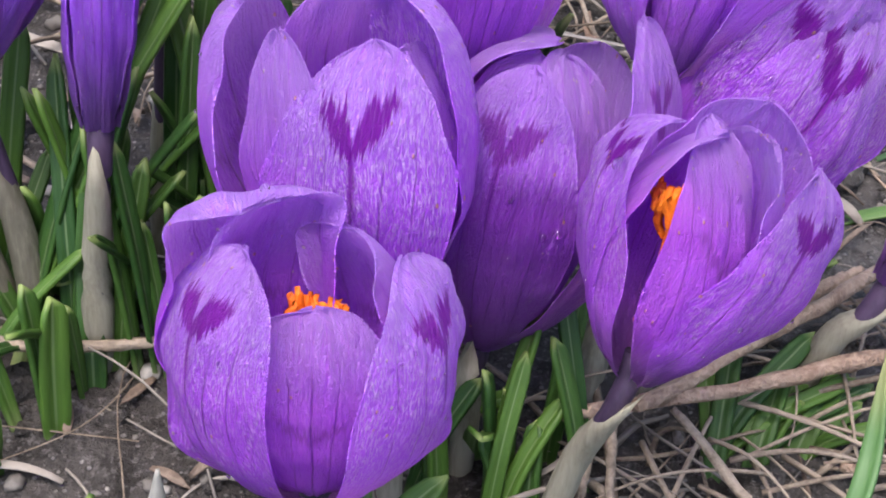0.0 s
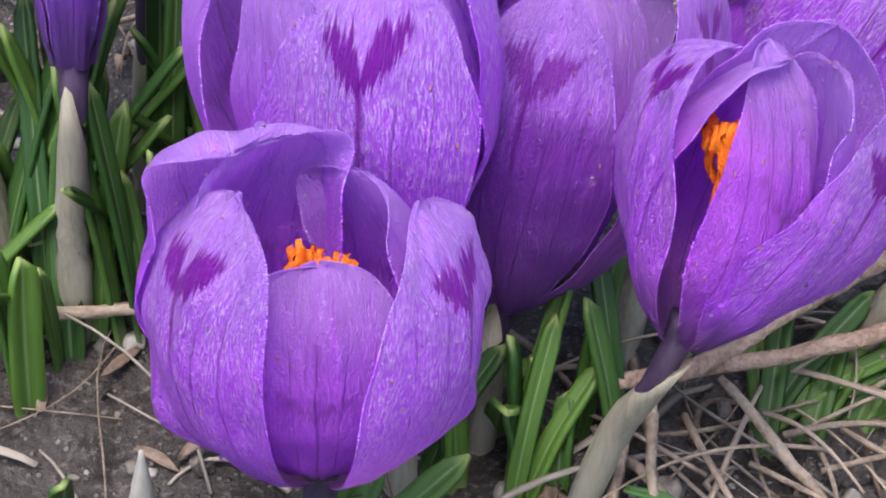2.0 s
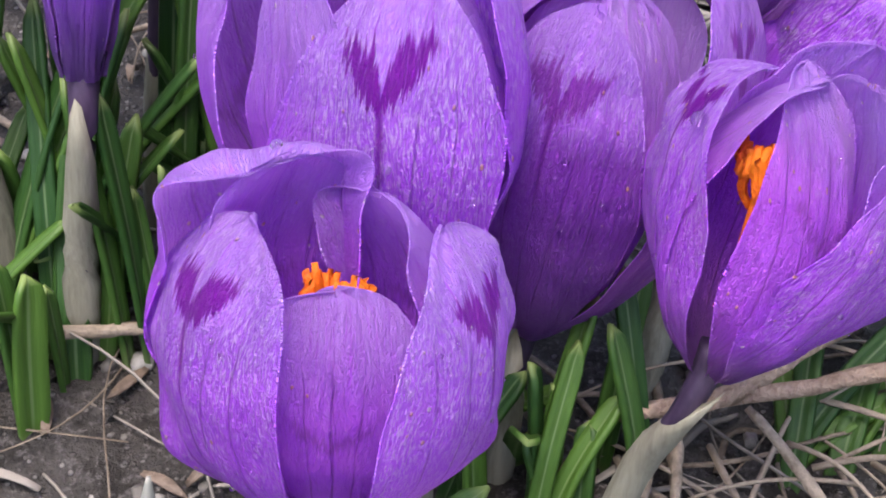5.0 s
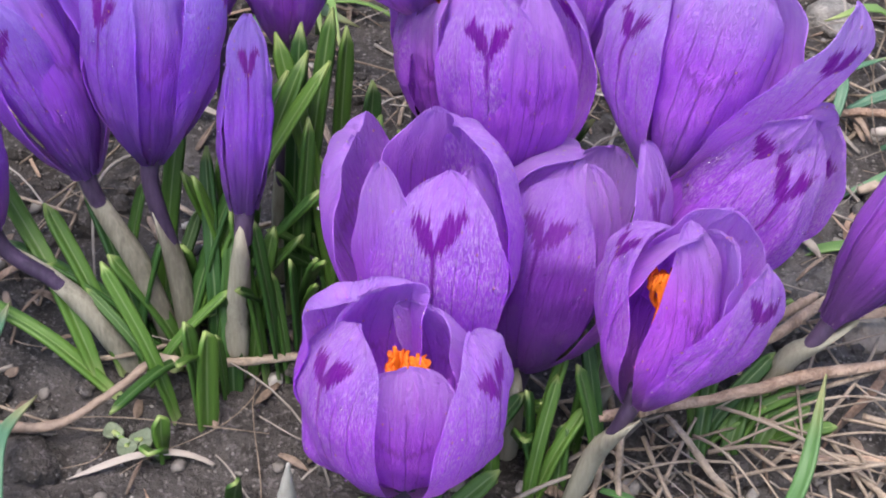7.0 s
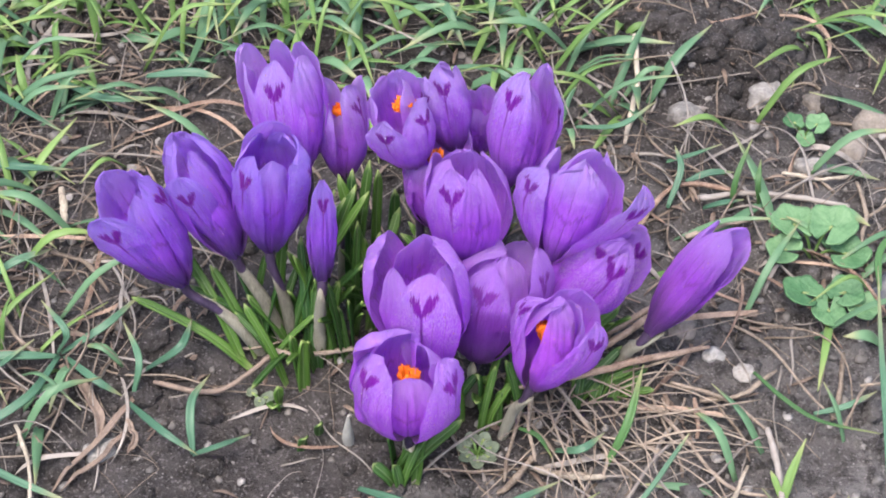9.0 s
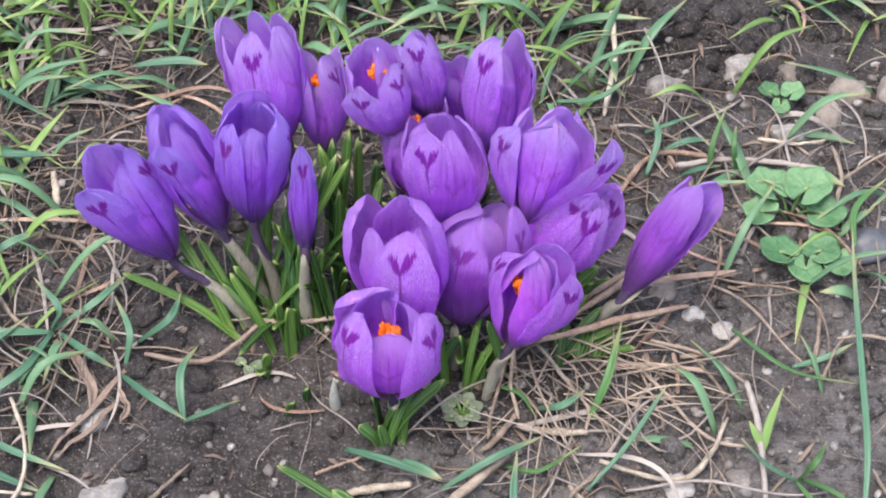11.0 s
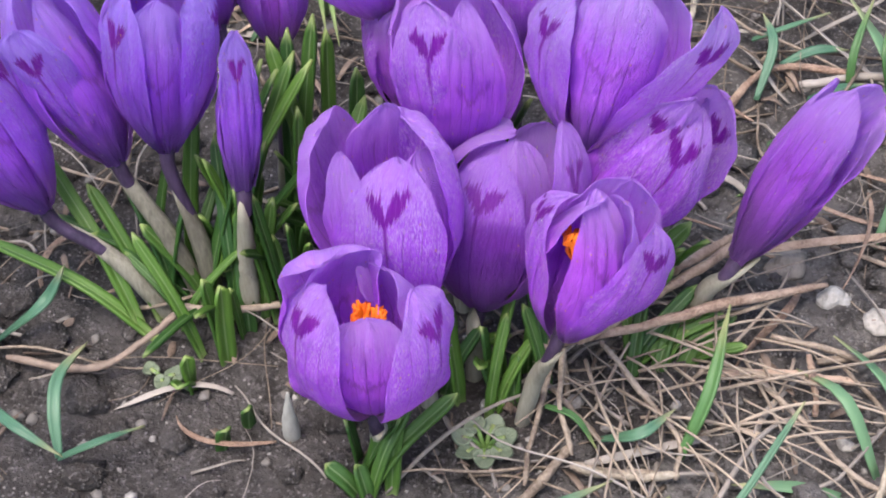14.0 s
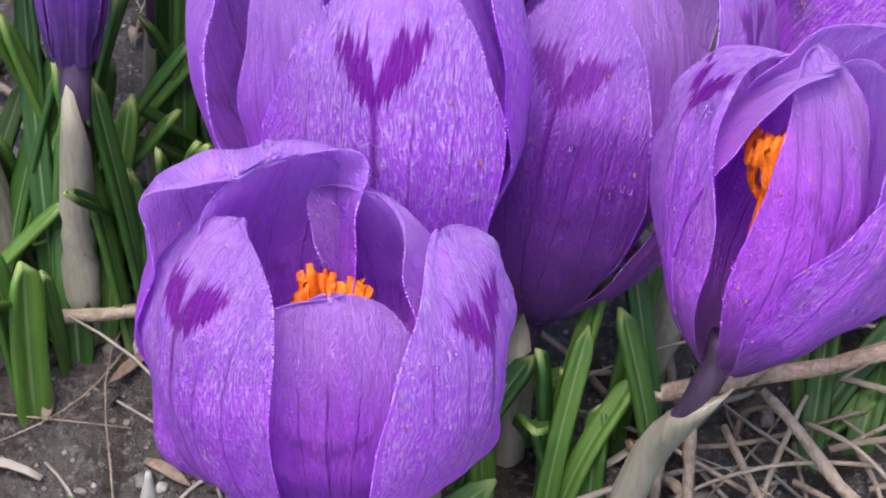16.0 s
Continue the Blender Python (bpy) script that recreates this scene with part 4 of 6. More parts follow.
crocus((0.0008, 0.0763, 0.0711), (-0.123, 0.18, 0.976), [
    (1, -28.2, 0.0331, 55.4, -7.8, 0.0091, {'wide': 0.57, 'point': 1.63, 'edge': 0.6, 'cup': 1.08, 'roll': -9.5, 'skew': 0.05, 'curl': 8.9}),
    (1, 45.1, 0.0331, 48.4, -31.9, 0.01, {'wide': 0.59, 'point': 1.91, 'edge': 0.55, 'cup': 0.95, 'roll': -11.3, 'skew': 0.06, 'curl': -0.3}),
    (1, -144.4, 0.0348, 57, -20.6, 0.0097, {'point': 1.83, 'edge': 0.58, 'cup': 0.99, 'skew': 0.05, 'curl': -4.4}),
    (0, 96.8, 0.0367, 20.5, -22.8, 0.0085, {'point': 2.1, 'roll': 1.1, 'curl': -0.4}),
    (0, -160, 0.0377, 50, -27, 0.009, {'point': 2.1}),
    (0, -90.6, 0.0363, 48.5, -19.5, 0.0085, {'wide': 0.59, 'point': 2.04, 'edge': 0.53, 'cup': 1.01, 'roll': -2.7, 'skew': 0.02, 'curl': -4.9})],
    (0.004, 0.066, 0.0), "wide-open violet crocus showing its orange stigma", 26, (0.0245, 0.0042), mats=PALE, sheath=0.35)
crocus((0.0144, 0.0891, 0.0652), (-0.115, 0.185, 0.976), [
    (1, 2.9, 0.0399, 35.9, -32.1, 0.0085, {'wide': 0.57, 'point': 1.2, 'edge': 0.63, 'cup': 0.98, 'roll': 5.2, 'skew': -0.21, 'curl': 0.1}),
    (1, -57.9, 0.0357, 39.7, -20.3, 0.0085, {'wide': 0.61, 'point': 1.75, 'edge': 0.49, 'cup': 0.99, 'roll': -3.8, 'skew': 0.05, 'curl': -3}),
    (1, 142.4, 0.0368, 30.5, -36.7, 0.0085, {'point': 1.6, 'cup': 0.99, 'roll': 3.1, 'curl': -6.3}),
    (0, 86, 0.0362, 36, -29, 0.0061, {'point': 1.6}),
    (0, -34, 0.0362, 36, -29, 0.0061, {'point': 1.6}),
    (0, -154, 0.0362, 36, -29, 0.0061, {'point': 1.6})],
    (0.014, 0.08, 0.0), "pale violet pointed crocus at the back of the clump", 27, mats=PALE, sheath=0.35)
crocus((0.0236, 0.1052, 0.0459), (-0.015, 0.1, 0.995), [
    (1, 40, 0.026, 38, -15, 0.0059, {'point': 2.1}),
    (1, 160, 0.026, 38, -15, 0.0059, {'point': 2.1}),
    (1, -80, 0.026, 38, -15, 0.0059, {'point': 2.1}),
    (0, 100, 0.0252, 35, -15, 0.0054, {'point': 2.1}),
    (0, -20, 0.0252, 35, -15, 0.0054, {'point': 2.1}),
    (0, -140, 0.0252, 35, -15, 0.0054, {'point': 2.1})],
    (0.024, 0.094, 0.0), "small violet crocus half hidden at the back", 28, sheath=0.35)
crocus((0.0331, 0.0813, 0.0555), (0.168, 0.304, 0.938), [
    (1, -41.3, 0.05, 40.6, -27.7, 0.0093, {'wide': 0.61, 'point': 1.25, 'edge': 0.62, 'cup': 1.02, 'roll': -0.4, 'skew': 0.05, 'curl': 4.9}),
    (0, 37.3, 0.0435, 42.2, -51.7, 0.0085, {'wide': 0.57, 'point': 1.31, 'edge': 0.55, 'cup': 0.99, 'roll': -5.3, 'skew': -0.01, 'curl': 6.8}),
    (1, 101.1, 0.0434, 47.5, -24.5, 0.0107, {'wide': 0.63, 'point': 2.06, 'edge': 0.49, 'cup': 0.94, 'roll': -6.3, 'skew': 0.04, 'curl': 14.9}),
    (1, 141.7, 0.0483, 43.7, -29.3, 0.0085, {'wide': 0.57, 'point': 1.2, 'edge': 0.6, 'cup': 0.98, 'roll': 7, 'skew': -0.05, 'curl': -10}),
    (0, 120, 0.0496, 43, -32, 0.0088, {'point': 1.7}),
    (0, -97.1, 0.048, 41.5, -40, 0.009, {'point': 1.7, 'roll': -2.7, 'skew': 0.04, 'curl': 10.7})],
    (0.03, 0.07, 0.0), "closed violet crocus goblet with pointed petals", 29, mats=PALE, sheath=0.35)


# ---- crocus leaves ----
def leaf(parent, root, points, width, seed):
    rng = np.random.RandomState(seed)
    line = spline([tuple(np.array(p) - np.array(root)) for p in points], 16)
    v, f, uv = strip_data(line, width, 0.45, 0.0008, 0.90, rng.uniform(-0.8, 0.8))
    return part("leaf", mesh_of("leaf", v, f, M["leaf"], uv), parent)


def leaf_clump(root, tips, seed, label, width=0.0036, spread=0.012):
    """A tuft of narrow striped leaves; tips: their end points."""
    rng = np.random.RandomState(seed)
    thing = new("crocus_leaves")
    thing.location = root
    for k, tip in enumerate(tips):
        a = np.array(root) + np.array([*rng.uniform(-spread, spread, 2), -0.004])
        b = np.array(tip)
        m = (a + b) / 2 + np.array([0, 0, 0.07 * np.linalg.norm((b - a)[:2]) + 0.001])
        m[:2] += (a - b)[:2] * 0.08
        leaf(thing, root, [a, m, b], width * rng.uniform(0.8, 1.15), seed * 50 + k)
    return tagged(thing, label, "leaves", "crocus clump")


def fan_of_tips(root, n, seed, reach, low, high, toward=(0, 0)):
    rng = np.random.RandomState(seed)
    out = []
    for k in range(n):
        a = rng.uniform(0, 2 * math.pi)
        d = rng.uniform(0.3, 1) * reach
        out.append((root[0] + d * math.cos(a) + toward[0], root[1] + d * math.sin(a) + toward[1], rng.uniform(low, high)))
    return out


leaf_clump((-0.0480, 0.0500, 0.0), [(-0.1015, 0.0637, 0.0120), (-0.0845, 0.0749, 0.0320), (-0.0712, 0.0554, 0.0220), (-0.0641, 0.0680, 0.0320), (-0.0718, 0.0644, 0.0300), (-0.0513, 0.0654, 0.0360), (-0.0585, 0.0543, 0.0260), (-0.0801, 0.0599, 0.0240), (-0.0468, 0.0543, 0.0320)], 41, "narrow dark green striped leaves leaning out of the soil")
leaf_clump((-0.0390, 0.0500, 0.0), [(-0.0437, 0.0530, 0.0300), (-0.0392, 0.0655, 0.0450), (-0.0450, 0.0735, 0.0460), (-0.0344, 0.0510, 0.0200), (-0.0257, 0.0527, 0.0360), (-0.0233, 0.0707, 0.0600), (-0.0197, 0.0768, 0.0600), (-0.0153, 0.0737, 0.0600), (-0.0271, 0.0743, 0.0600), (-0.0270, 0.0611, 0.0460), (-0.0339, 0.0565, 0.0320), (-0.0391, 0.0475, 0.0160)], 42, "upright green crocus leaves around a violet bud")
leaf_clump((-0.0374, 0.0323, 0.0), [(-0.0425, 0.0374, 0.0250), (-0.0385, 0.0365, 0.0235)], 43, "short broad bright green leaves standing in soil", 0.0042, 0.003)
leaf_clump((-0.0200, 0.0660, 0.0), [(-0.0260, 0.0797, 0.0620), (-0.0211, 0.0804, 0.0640), (-0.0150, 0.0826, 0.0660), (-0.0122, 0.0818, 0.0620), (-0.0194, 0.0686, 0.0500), (-0.0070, 0.0915, 0.0400), (-0.0052, 0.0879, 0.0340)], 44, "upright green leaves between flower tubes")
leaf_clump((0.0303, 0.0186, 0.0), [(0.0336, 0.0322, 0.0300), (0.0306, 0.0295, 0.0280), (0.0286, 0.0259, 0.0240), (0.0366, 0.0334, 0.0300), (0.0322, 0.0268, 0.0260), (0.0259, 0.0243, 0.0180), (0.0307, 0.0233, 0.0130), (0.0349, 0.0250, 0.0160), (0.0229, 0.0201, 0.0140)], 45, "green striped leaves under the front flowers", 0.0031, 0.008)
leaf_clump((0.0641, 0.0256, 0.0), [(0.0806, 0.0342, 0.0060), (0.0789, 0.0407, 0.0070), (0.0831, 0.0379, 0.0060), (0.0711, 0.0324, 0.0080), (0.0771, 0.0458, 0.0070), (0.0693, 0.0388, 0.0090)], 46, "bright green leaves spreading beside the front flowers", 0.0034, 0.006)
leaf_clump((0.0600, 0.0230, 0.0), fan_of_tips((0.0660, 0.0300), 6, 58, 0.022, 0.006, 0.014), 58, "short bright green leaves rising through straw", 0.0030, 0.009)
leaf_clump((-0.0010, -0.0060, 0.0), [(-0.0085, 0.0024, 0.0160), (0.0007, 0.0011, 0.0180), (0.0038, 0.0026, 0.0220), (0.0067, 0.0030, 0.0220), (0.0171, 0.0061, 0.0200), (-0.0062, -0.0050, 0.0090), (-0.0132, -0.0047, 0.0090), (0.0041, -0.0006, 0.0200)], 47, "stubby green leaf tips at the foot of the front flower", 0.0036, 0.007)
leaf_clump((0.0260, 0.0660, 0.0), [(0.0330, 0.0572, 0.0500), (0.0354, 0.0648, 0.0540), (0.0383, 0.0598, 0.0500), (0.0306, 0.0570, 0.0440), (0.0442, 0.0597, 0.0400), (-0.0047, 0.0744, 0.0360), (-0.0018, 0.0765, 0.0400)], 48, "green leaves glimpsed between the cups")
leaf_clump((0.0560, 0.0480, 0.0), [(0.0724, 0.0505, 0.0260), (0.0700, 0.0456, 0.0220), (0.0677, 0.0418, 0.0200), (0.0765, 0.0480, 0.0220)], 49, "green leaves behind the leaning cups")
leaf_clump((-0.0005, -0.0480, 0.0), [(-0.0402, -0.0257, 0.0160), (-0.0214, -0.0347, 0.0140), (-0.0023, -0.0483, 0.0160)], 50, "pair of fresh green striped leaves over bare soil", 0.0046, 0.003)
leaf_clump((-0.0485, 0.0270, 0.0), [(-0.0470, 0.0249, 0.0120), (-0.0489, 0.0186, 0.0080)], 51, "tiny green leaf shoot pushing out of the soil", 0.0040, 0.003)
leaf_clump((-0.0335, 0.0150, 0.0), [(-0.0318, 0.0112, 0.0090)], 52, "tiny green leaf tip pushing out of the soil", 0.0036, 0.001)
leaf_clump((-0.0390, 0.0070, 0.0), [(-0.0368, 0.0068, 0.0070)], 53, "tiny green leaf tip in the soil", 0.0042, 0.001)
leaf_clump((-0.0440, 0.0420, 0.0), fan_of_tips((-0.0440, 0.0440), 7, 54, 0.028, 0.014, 0.034, (-0.006, 0.002)), 54, "dense narrow dark green leaves around the flower tubes", 0.0025, 0.010)
leaf_clump((-0.0300, 0.0520, 0.0), fan_of_tips((-0.0300, 0.0520), 16, 55, 0.018, 0.026, 0.050), 55, "tall narrow green leaves crowding between flower tubes", 0.0025, 0.010)
leaf_clump((-0.0120, 0.0600, 0.0), fan_of_tips((-0.0120, 0.0600), 12, 56, 0.016, 0.020, 0.045), 56, "narrow green leaves standing behind a tall cup", 0.0025, 0.009)
leaf_clump((0.0180, 0.0240, 0.0), fan_of_tips((0.0180, 0.0240), 9, 57, 0.012, 0.012, 0.026), 57, "dark green leaves in the shade of the cups", 0.0034, 0.007)


# ---- dry stalks, grass, stones ----
def stalk(points, width, material, label="dry tan grass stalk lying on the soil"):
    seed = int(abs(points[0][0]) * 1e5) % 9973
    rng = np.random.RandomState(seed)
    pts = [(x, y, max(z, 0.0) + ground_z(x, y)) for x, y, z in points]
    line = spline(pts, 22)
    line += np.cumsum(rng.normal(0, 0.00012, line.shape), axis=0)
    r = width * 0.40 * (1 + 0.12 * np.sin(np.linspace(0, 9, 22) + seed)) * np.interp(np.linspace(0, 1, 22), [0, 0.06, 0.9, 1], [0.75, 1, 0.9, 0.55])
    if material == M["brown_straw"] and points[0][0] < -0.04 and (width > 0.0034 or width > 0.0026 and len(points) == 3):
        material = M["dead_leaf"]
        # a withered leaf, flat and folded along its middle
        line += np.stack([0.0004 * np.sin(np.linspace(0, 14, 22) + seed + k) for k in range(3)], axis=1)
        v, f, uv = strip_data(line, width * 0.72, 0.60, 0.0005, 0.70, rng.uniform(-1.6, 1.6), 7)
    else:
        v, f, uv = tube_data(line, r, 9, seed, 0.20)
    ob = new("dry_stalk", mesh_of("dry_stalk", v, f, material, uv))
    return tagged(ob, label if material not in (M["brown_straw"], M["dead_leaf"]) else "brown withered stem lying on the soil", "straw", "dry stalks")


def blade(points, width, material):
    seed = int(abs(points[0][1]) * 1e5) % 9967
    rng = np.random.RandomState(seed)
    pts = [(x, y, max(z, 0.0) + ground_z(x, y)) for x, y, z in points]
    v, f, uv = strip_data(spline(pts, 18), width * 0.74, 0.35, 0.0005, 0.55, rng.uniform(-0.9, 0.9))
    ob = new("grass_blade", mesh_of("grass_blade", v, f, material, uv))
    return tagged(ob, "long green grass blade bent over the soil", "grass", "grass blades")


# dry stalks on the soil
stalk([(0.0344, 0.0236, 0.0120), (0.0633, 0.0309, 0.0100), (0.0836, 0.0385, 0.0090), (0.1056, 0.0481, 0.0060)], 0.0031, M['brown_straw'])
stalk([(0.0448, 0.0245, 0.0130), (0.0517, 0.0289, 0.0130), (0.0608, 0.0355, 0.0120), (0.0739, 0.0472, 0.0100), (0.0916, 0.0655, 0.0080)], 0.0031, M['brown_straw'])
stalk([(0.0672, 0.0490, 0.0080), (0.0767, 0.0572, 0.0070), (0.0877, 0.0677, 0.0050)], 0.0032, M['brown_straw'])
stalk([(0.0500, 0.0242, 0.0140), (0.0588, 0.0144, 0.0090), (0.0673, 0.0032, 0.0050), (0.0660, -0.0070, 0.0030)], 0.0018, M['straw'])
stalk([(0.0416, 0.0229, 0.0120), (0.0401, 0.0097, 0.0090), (0.0420, -0.0009, 0.0040)], 0.0018, M['straw'])
stalk([(0.0394, 0.0238, 0.0090), (0.0342, 0.0047, 0.0060), (0.0321, -0.0105, 0.0040)], 0.0018, M['straw'])
stalk([(0.0345, 0.0229, 0.0050), (0.0422, 0.0123, 0.0050), (0.0489, 0.0032, 0.0030)], 0.0018, M['straw'])
stalk([(0.0419, -0.0032, 0.0040), (0.0525, -0.0050, 0.0040), (0.0625, -0.0058, 0.0040)], 0.0030, M['straw'])
stalk([(0.0420, 0.0009, 0.0040), (0.0350, -0.0078, 0.0040), (0.0292, -0.0145, 0.0040)], 0.0030, M['straw'])
stalk([(-0.0174, -0.0295, 0.0050), (-0.0071, -0.0274, 0.0050), (0.0042, -0.0262, 0.0040)], 0.0038, M['pale_straw'])
stalk([(0.0082, -0.0499, 0.0050), (0.0159, -0.0376, 0.0060), (0.0261, -0.0289, 0.0070), (0.0375, -0.0180, 0.0050)], 0.0042, M['straw'])
stalk([(0.0428, -0.0035, 0.0040), (0.0533, -0.0064, 0.0050), (0.0662, -0.0070, 0.0040)], 0.0028, M['pale_straw'])
stalk([(0.0694, -0.0205, 0.0050), (0.0957, -0.0270, 0.0050), (0.1087, -0.0159, 0.0050), (0.1153, -0.0016, 0.0050)], 0.0025, M['pale_straw'])
stalk([(0.0854, 0.0194, 0.0060), (0.0956, 0.0065, 0.0050), (0.1068, -0.0087, 0.0040), (0.1218, -0.0125, 0.0030)], 0.0018, M['straw'])
stalk([(0.1239, 0.0144, 0.0050), (0.1255, 0.0007, 0.0040), (0.1249, -0.0245, 0.0040), (0.1236, -0.0582, 0.0040)], 0.0030, M['grey_straw'])
stalk([(0.0752, 0.0214, 0.0040), (0.0965, 0.0210, 0.0050), (0.1091, 0.0191, 0.0050)], 0.0024, M['brown_straw'])
stalk([(0.0907, 0.0313, 0.0060), (0.1094, 0.0250, 0.0060), (0.1239, 0.0144, 0.0040)], 0.0020, M['straw'])
stalk([(0.1010, 0.0256, 0.0040), (0.1161, 0.0282, 0.0050), (0.1298, 0.0392, 0.0040)], 0.0022, M['straw'])
stalk([(0.0975, 0.0209, 0.0120), (0.0986, 0.0146, 0.0080), (0.0980, 0.0100, 0.0030)], 0.0020, M['brown_straw'])
stalk([(0.1063, 0.0246, 0.0050), (0.1148, 0.0109, 0.0050), (0.1173, 0.0018, 0.0030)], 0.0014, M['straw'])
stalk([(-0.0284, -0.0197, 0.0030), (-0.0179, -0.0163, 0.0040), (-0.0055, -0.0105, 0.0040)], 0.0014, M['brown_straw'])
stalk([(-0.1377, 0.0123, 0.0080), (-0.1308, -0.0062, 0.0090), (-0.1298, -0.0240, 0.0070), (-0.1399, -0.0385, 0.0040)], 0.0019, M['pale_straw'])
stalk([(-0.1397, -0.0100, 0.0220), (-0.1416, -0.0157, 0.0140), (-0.1491, -0.0244, 0.0050)], 0.0016, M['pale_straw'])
stalk([(-0.1540, -0.0272, 0.0050), (-0.1389, -0.0270, 0.0060), (-0.1263, -0.0266, 0.0040)], 0.0019, M['pale_straw'])
stalk([(-0.1529, -0.0360, 0.0040), (-0.1419, -0.0394, 0.0040), (-0.1296, -0.0369, 0.0040)], 0.0015, M['pale_straw'])
stalk([(-0.1004, -0.0471, 0.0030), (-0.0878, -0.0347, 0.0050), (-0.0803, -0.0246, 0.0050), (-0.0725, -0.0141, 0.0040)], 0.0019, M['straw'])
stalk([(-0.1193, -0.0366, 0.0030), (-0.1021, -0.0394, 0.0040), (-0.0897, -0.0384, 0.0040)], 0.0022, M['straw'])
stalk([(-0.0916, 0.0316, 0.0040), (-0.0717, 0.0267, 0.0050), (-0.0581, 0.0325, 0.0080), (-0.0492, 0.0395, 0.0120)], 0.0024, M['dead_leaf'])
stalk([(-0.0489, 0.0416, 0.0100), (-0.0370, 0.0404, 0.0080), (-0.0188, 0.0450, 0.0060)], 0.0024, M['straw'])
stalk([(-0.1254, 0.0409, 0.0030), (-0.1122, 0.0244, 0.0040), (-0.1087, 0.0102, 0.0030)], 0.0050, M['brown_straw'])
stalk([(-0.0981, 0.0265, 0.0040), (-0.1051, 0.0113, 0.0050), (-0.1167, -0.0033, 0.0040), (-0.1264, -0.0157, 0.0020)], 0.0040, M['brown_straw'])
stalk([(-0.0979, 0.0149, 0.0050), (-0.1063, 0.0021, 0.0050), (-0.1204, -0.0102, 0.0030)], 0.0028, M['brown_straw'])
stalk([(-0.0994, 0.0141, 0.0080), (-0.0960, 0.0088, 0.0060), (-0.0986, 0.0032, 0.0030)], 0.0030, M['brown_straw'])
stalk([(-0.1677, 0.0801, 0.0050), (-0.1514, 0.0639, 0.0060), (-0.1407, 0.0499, 0.0050), (-0.1336, 0.0441, 0.0030)], 0.0024, M['straw'])
stalk([(-0.1345, 0.0897, 0.0040), (-0.1205, 0.0828, 0.0060), (-0.1118, 0.0723, 0.0040)], 0.0022, M['straw'])
stalk([(-0.1327, 0.1136, 0.0150), (-0.1306, 0.1049, 0.0090), (-0.1302, 0.0949, 0.0030)], 0.0035, M['pale_straw'])
stalk([(0.0859, 0.1935, 0.0120), (0.0861, 0.1703, 0.0080), (0.0803, 0.1449, 0.0040)], 0.0030, M['pale_straw'])
stalk([(0.0783, 0.0959, 0.0030), (0.0978, 0.1231, 0.0040), (0.1251, 0.1200, 0.0040)], 0.0026, M['brown_straw'])
stalk([(0.1066, 0.1170, 0.0050), (0.1295, 0.1188, 0.0050), (0.1631, 0.1138, 0.0050)], 0.0030, M['grey_straw'])
stalk([(0.1395, 0.1292, 0.0050), (0.1530, 0.1253, 0.0040), (0.1659, 0.1293, 0.0050)], 0.0018, M['pale_straw'])
stalk([(0.1010, 0.0998, 0.0040), (0.1171, 0.1041, 0.0050), (0.1309, 0.1073, 0.0040)], 0.0026, M['straw'])
stalk([(0.1680, 0.1269, 0.0040), (0.1695, 0.1104, 0.0050), (0.1658, 0.0963, 0.0040), (0.1685, 0.0792, 0.0030)], 0.0022, M['straw'])
stalk([(0.1471, 0.0189, 0.0030), (0.1513, 0.0306, 0.0050), (0.1533, 0.0442, 0.0050)], 0.0026, M['straw'])
stalk([(0.1578, 0.0316, 0.0050), (0.1671, 0.0310, 0.0070), (0.1795, 0.0279, 0.0050)], 0.0016, M['straw'])
stalk([(0.1512, 0.0168, 0.0020), (0.1542, 0.0212, 0.0100), (0.1587, 0.0308, 0.0060)], 0.0014, M['straw'])
stalk([(0.1633, -0.0229, 0.0030), (0.1669, -0.0353, 0.0030), (0.1711, -0.0499, 0.0030)], 0.0016, M['straw'])
stalk([(0.1061, -0.0256, 0.0030), (0.1088, -0.0306, 0.0030), (0.1100, -0.0331, 0.0030)], 0.0018, M['straw'])
stalk([(0.0663, -0.0490, 0.0040), (0.0787, -0.0430, 0.0050), (0.0870, -0.0384, 0.0050), (0.1068, -0.0439, 0.0030)], 0.0022, M['straw'])
stalk([(0.0524, -0.0419, 0.0030), (0.0608, -0.0332, 0.0060), (0.0693, -0.0243, 0.0050)], 0.0024, M['straw'])
stalk([(0.0588, -0.0294, 0.0040), (0.0647, -0.0369, 0.0040), (0.0705, -0.0444, 0.0040)], 0.0020, M['straw'])
# grass blades
blade([(-0.1268, 0.0437, 0.0030), (-0.1428, 0.0404, 0.0100), (-0.1634, 0.0407, 0.0080)], 0.0042, M['blade'])
blade([(-0.1268, 0.0437, 0.0030), (-0.1333, 0.0220, 0.0120), (-0.1475, 0.0108, 0.0100), (-0.1565, 0.0042, 0.0050)], 0.0042, M['blade'])
blade([(-0.1270, 0.0452, 0.0030), (-0.1232, 0.0477, 0.0120), (-0.1332, 0.0594, 0.0140)], 0.0036, M['blade'])
blade([(-0.1259, 0.0451, 0.0030), (-0.1103, 0.0513, 0.0120), (-0.0987, 0.0667, 0.0100)], 0.0036, M['blade'])
blade([(-0.1246, 0.0436, 0.0030), (-0.1116, 0.0294, 0.0100), (-0.1021, 0.0267, 0.0040)], 0.0036, M['blade'])
blade([(-0.1006, 0.0247, 0.0040), (-0.0859, 0.0059, 0.0130), (-0.0731, -0.0017, 0.0090)], 0.0034, M['blade'])
blade([(-0.0752, 0.0015, 0.0040), (-0.0647, 0.0014, 0.0100), (-0.0556, 0.0080, 0.0090)], 0.0034, M['blade'])
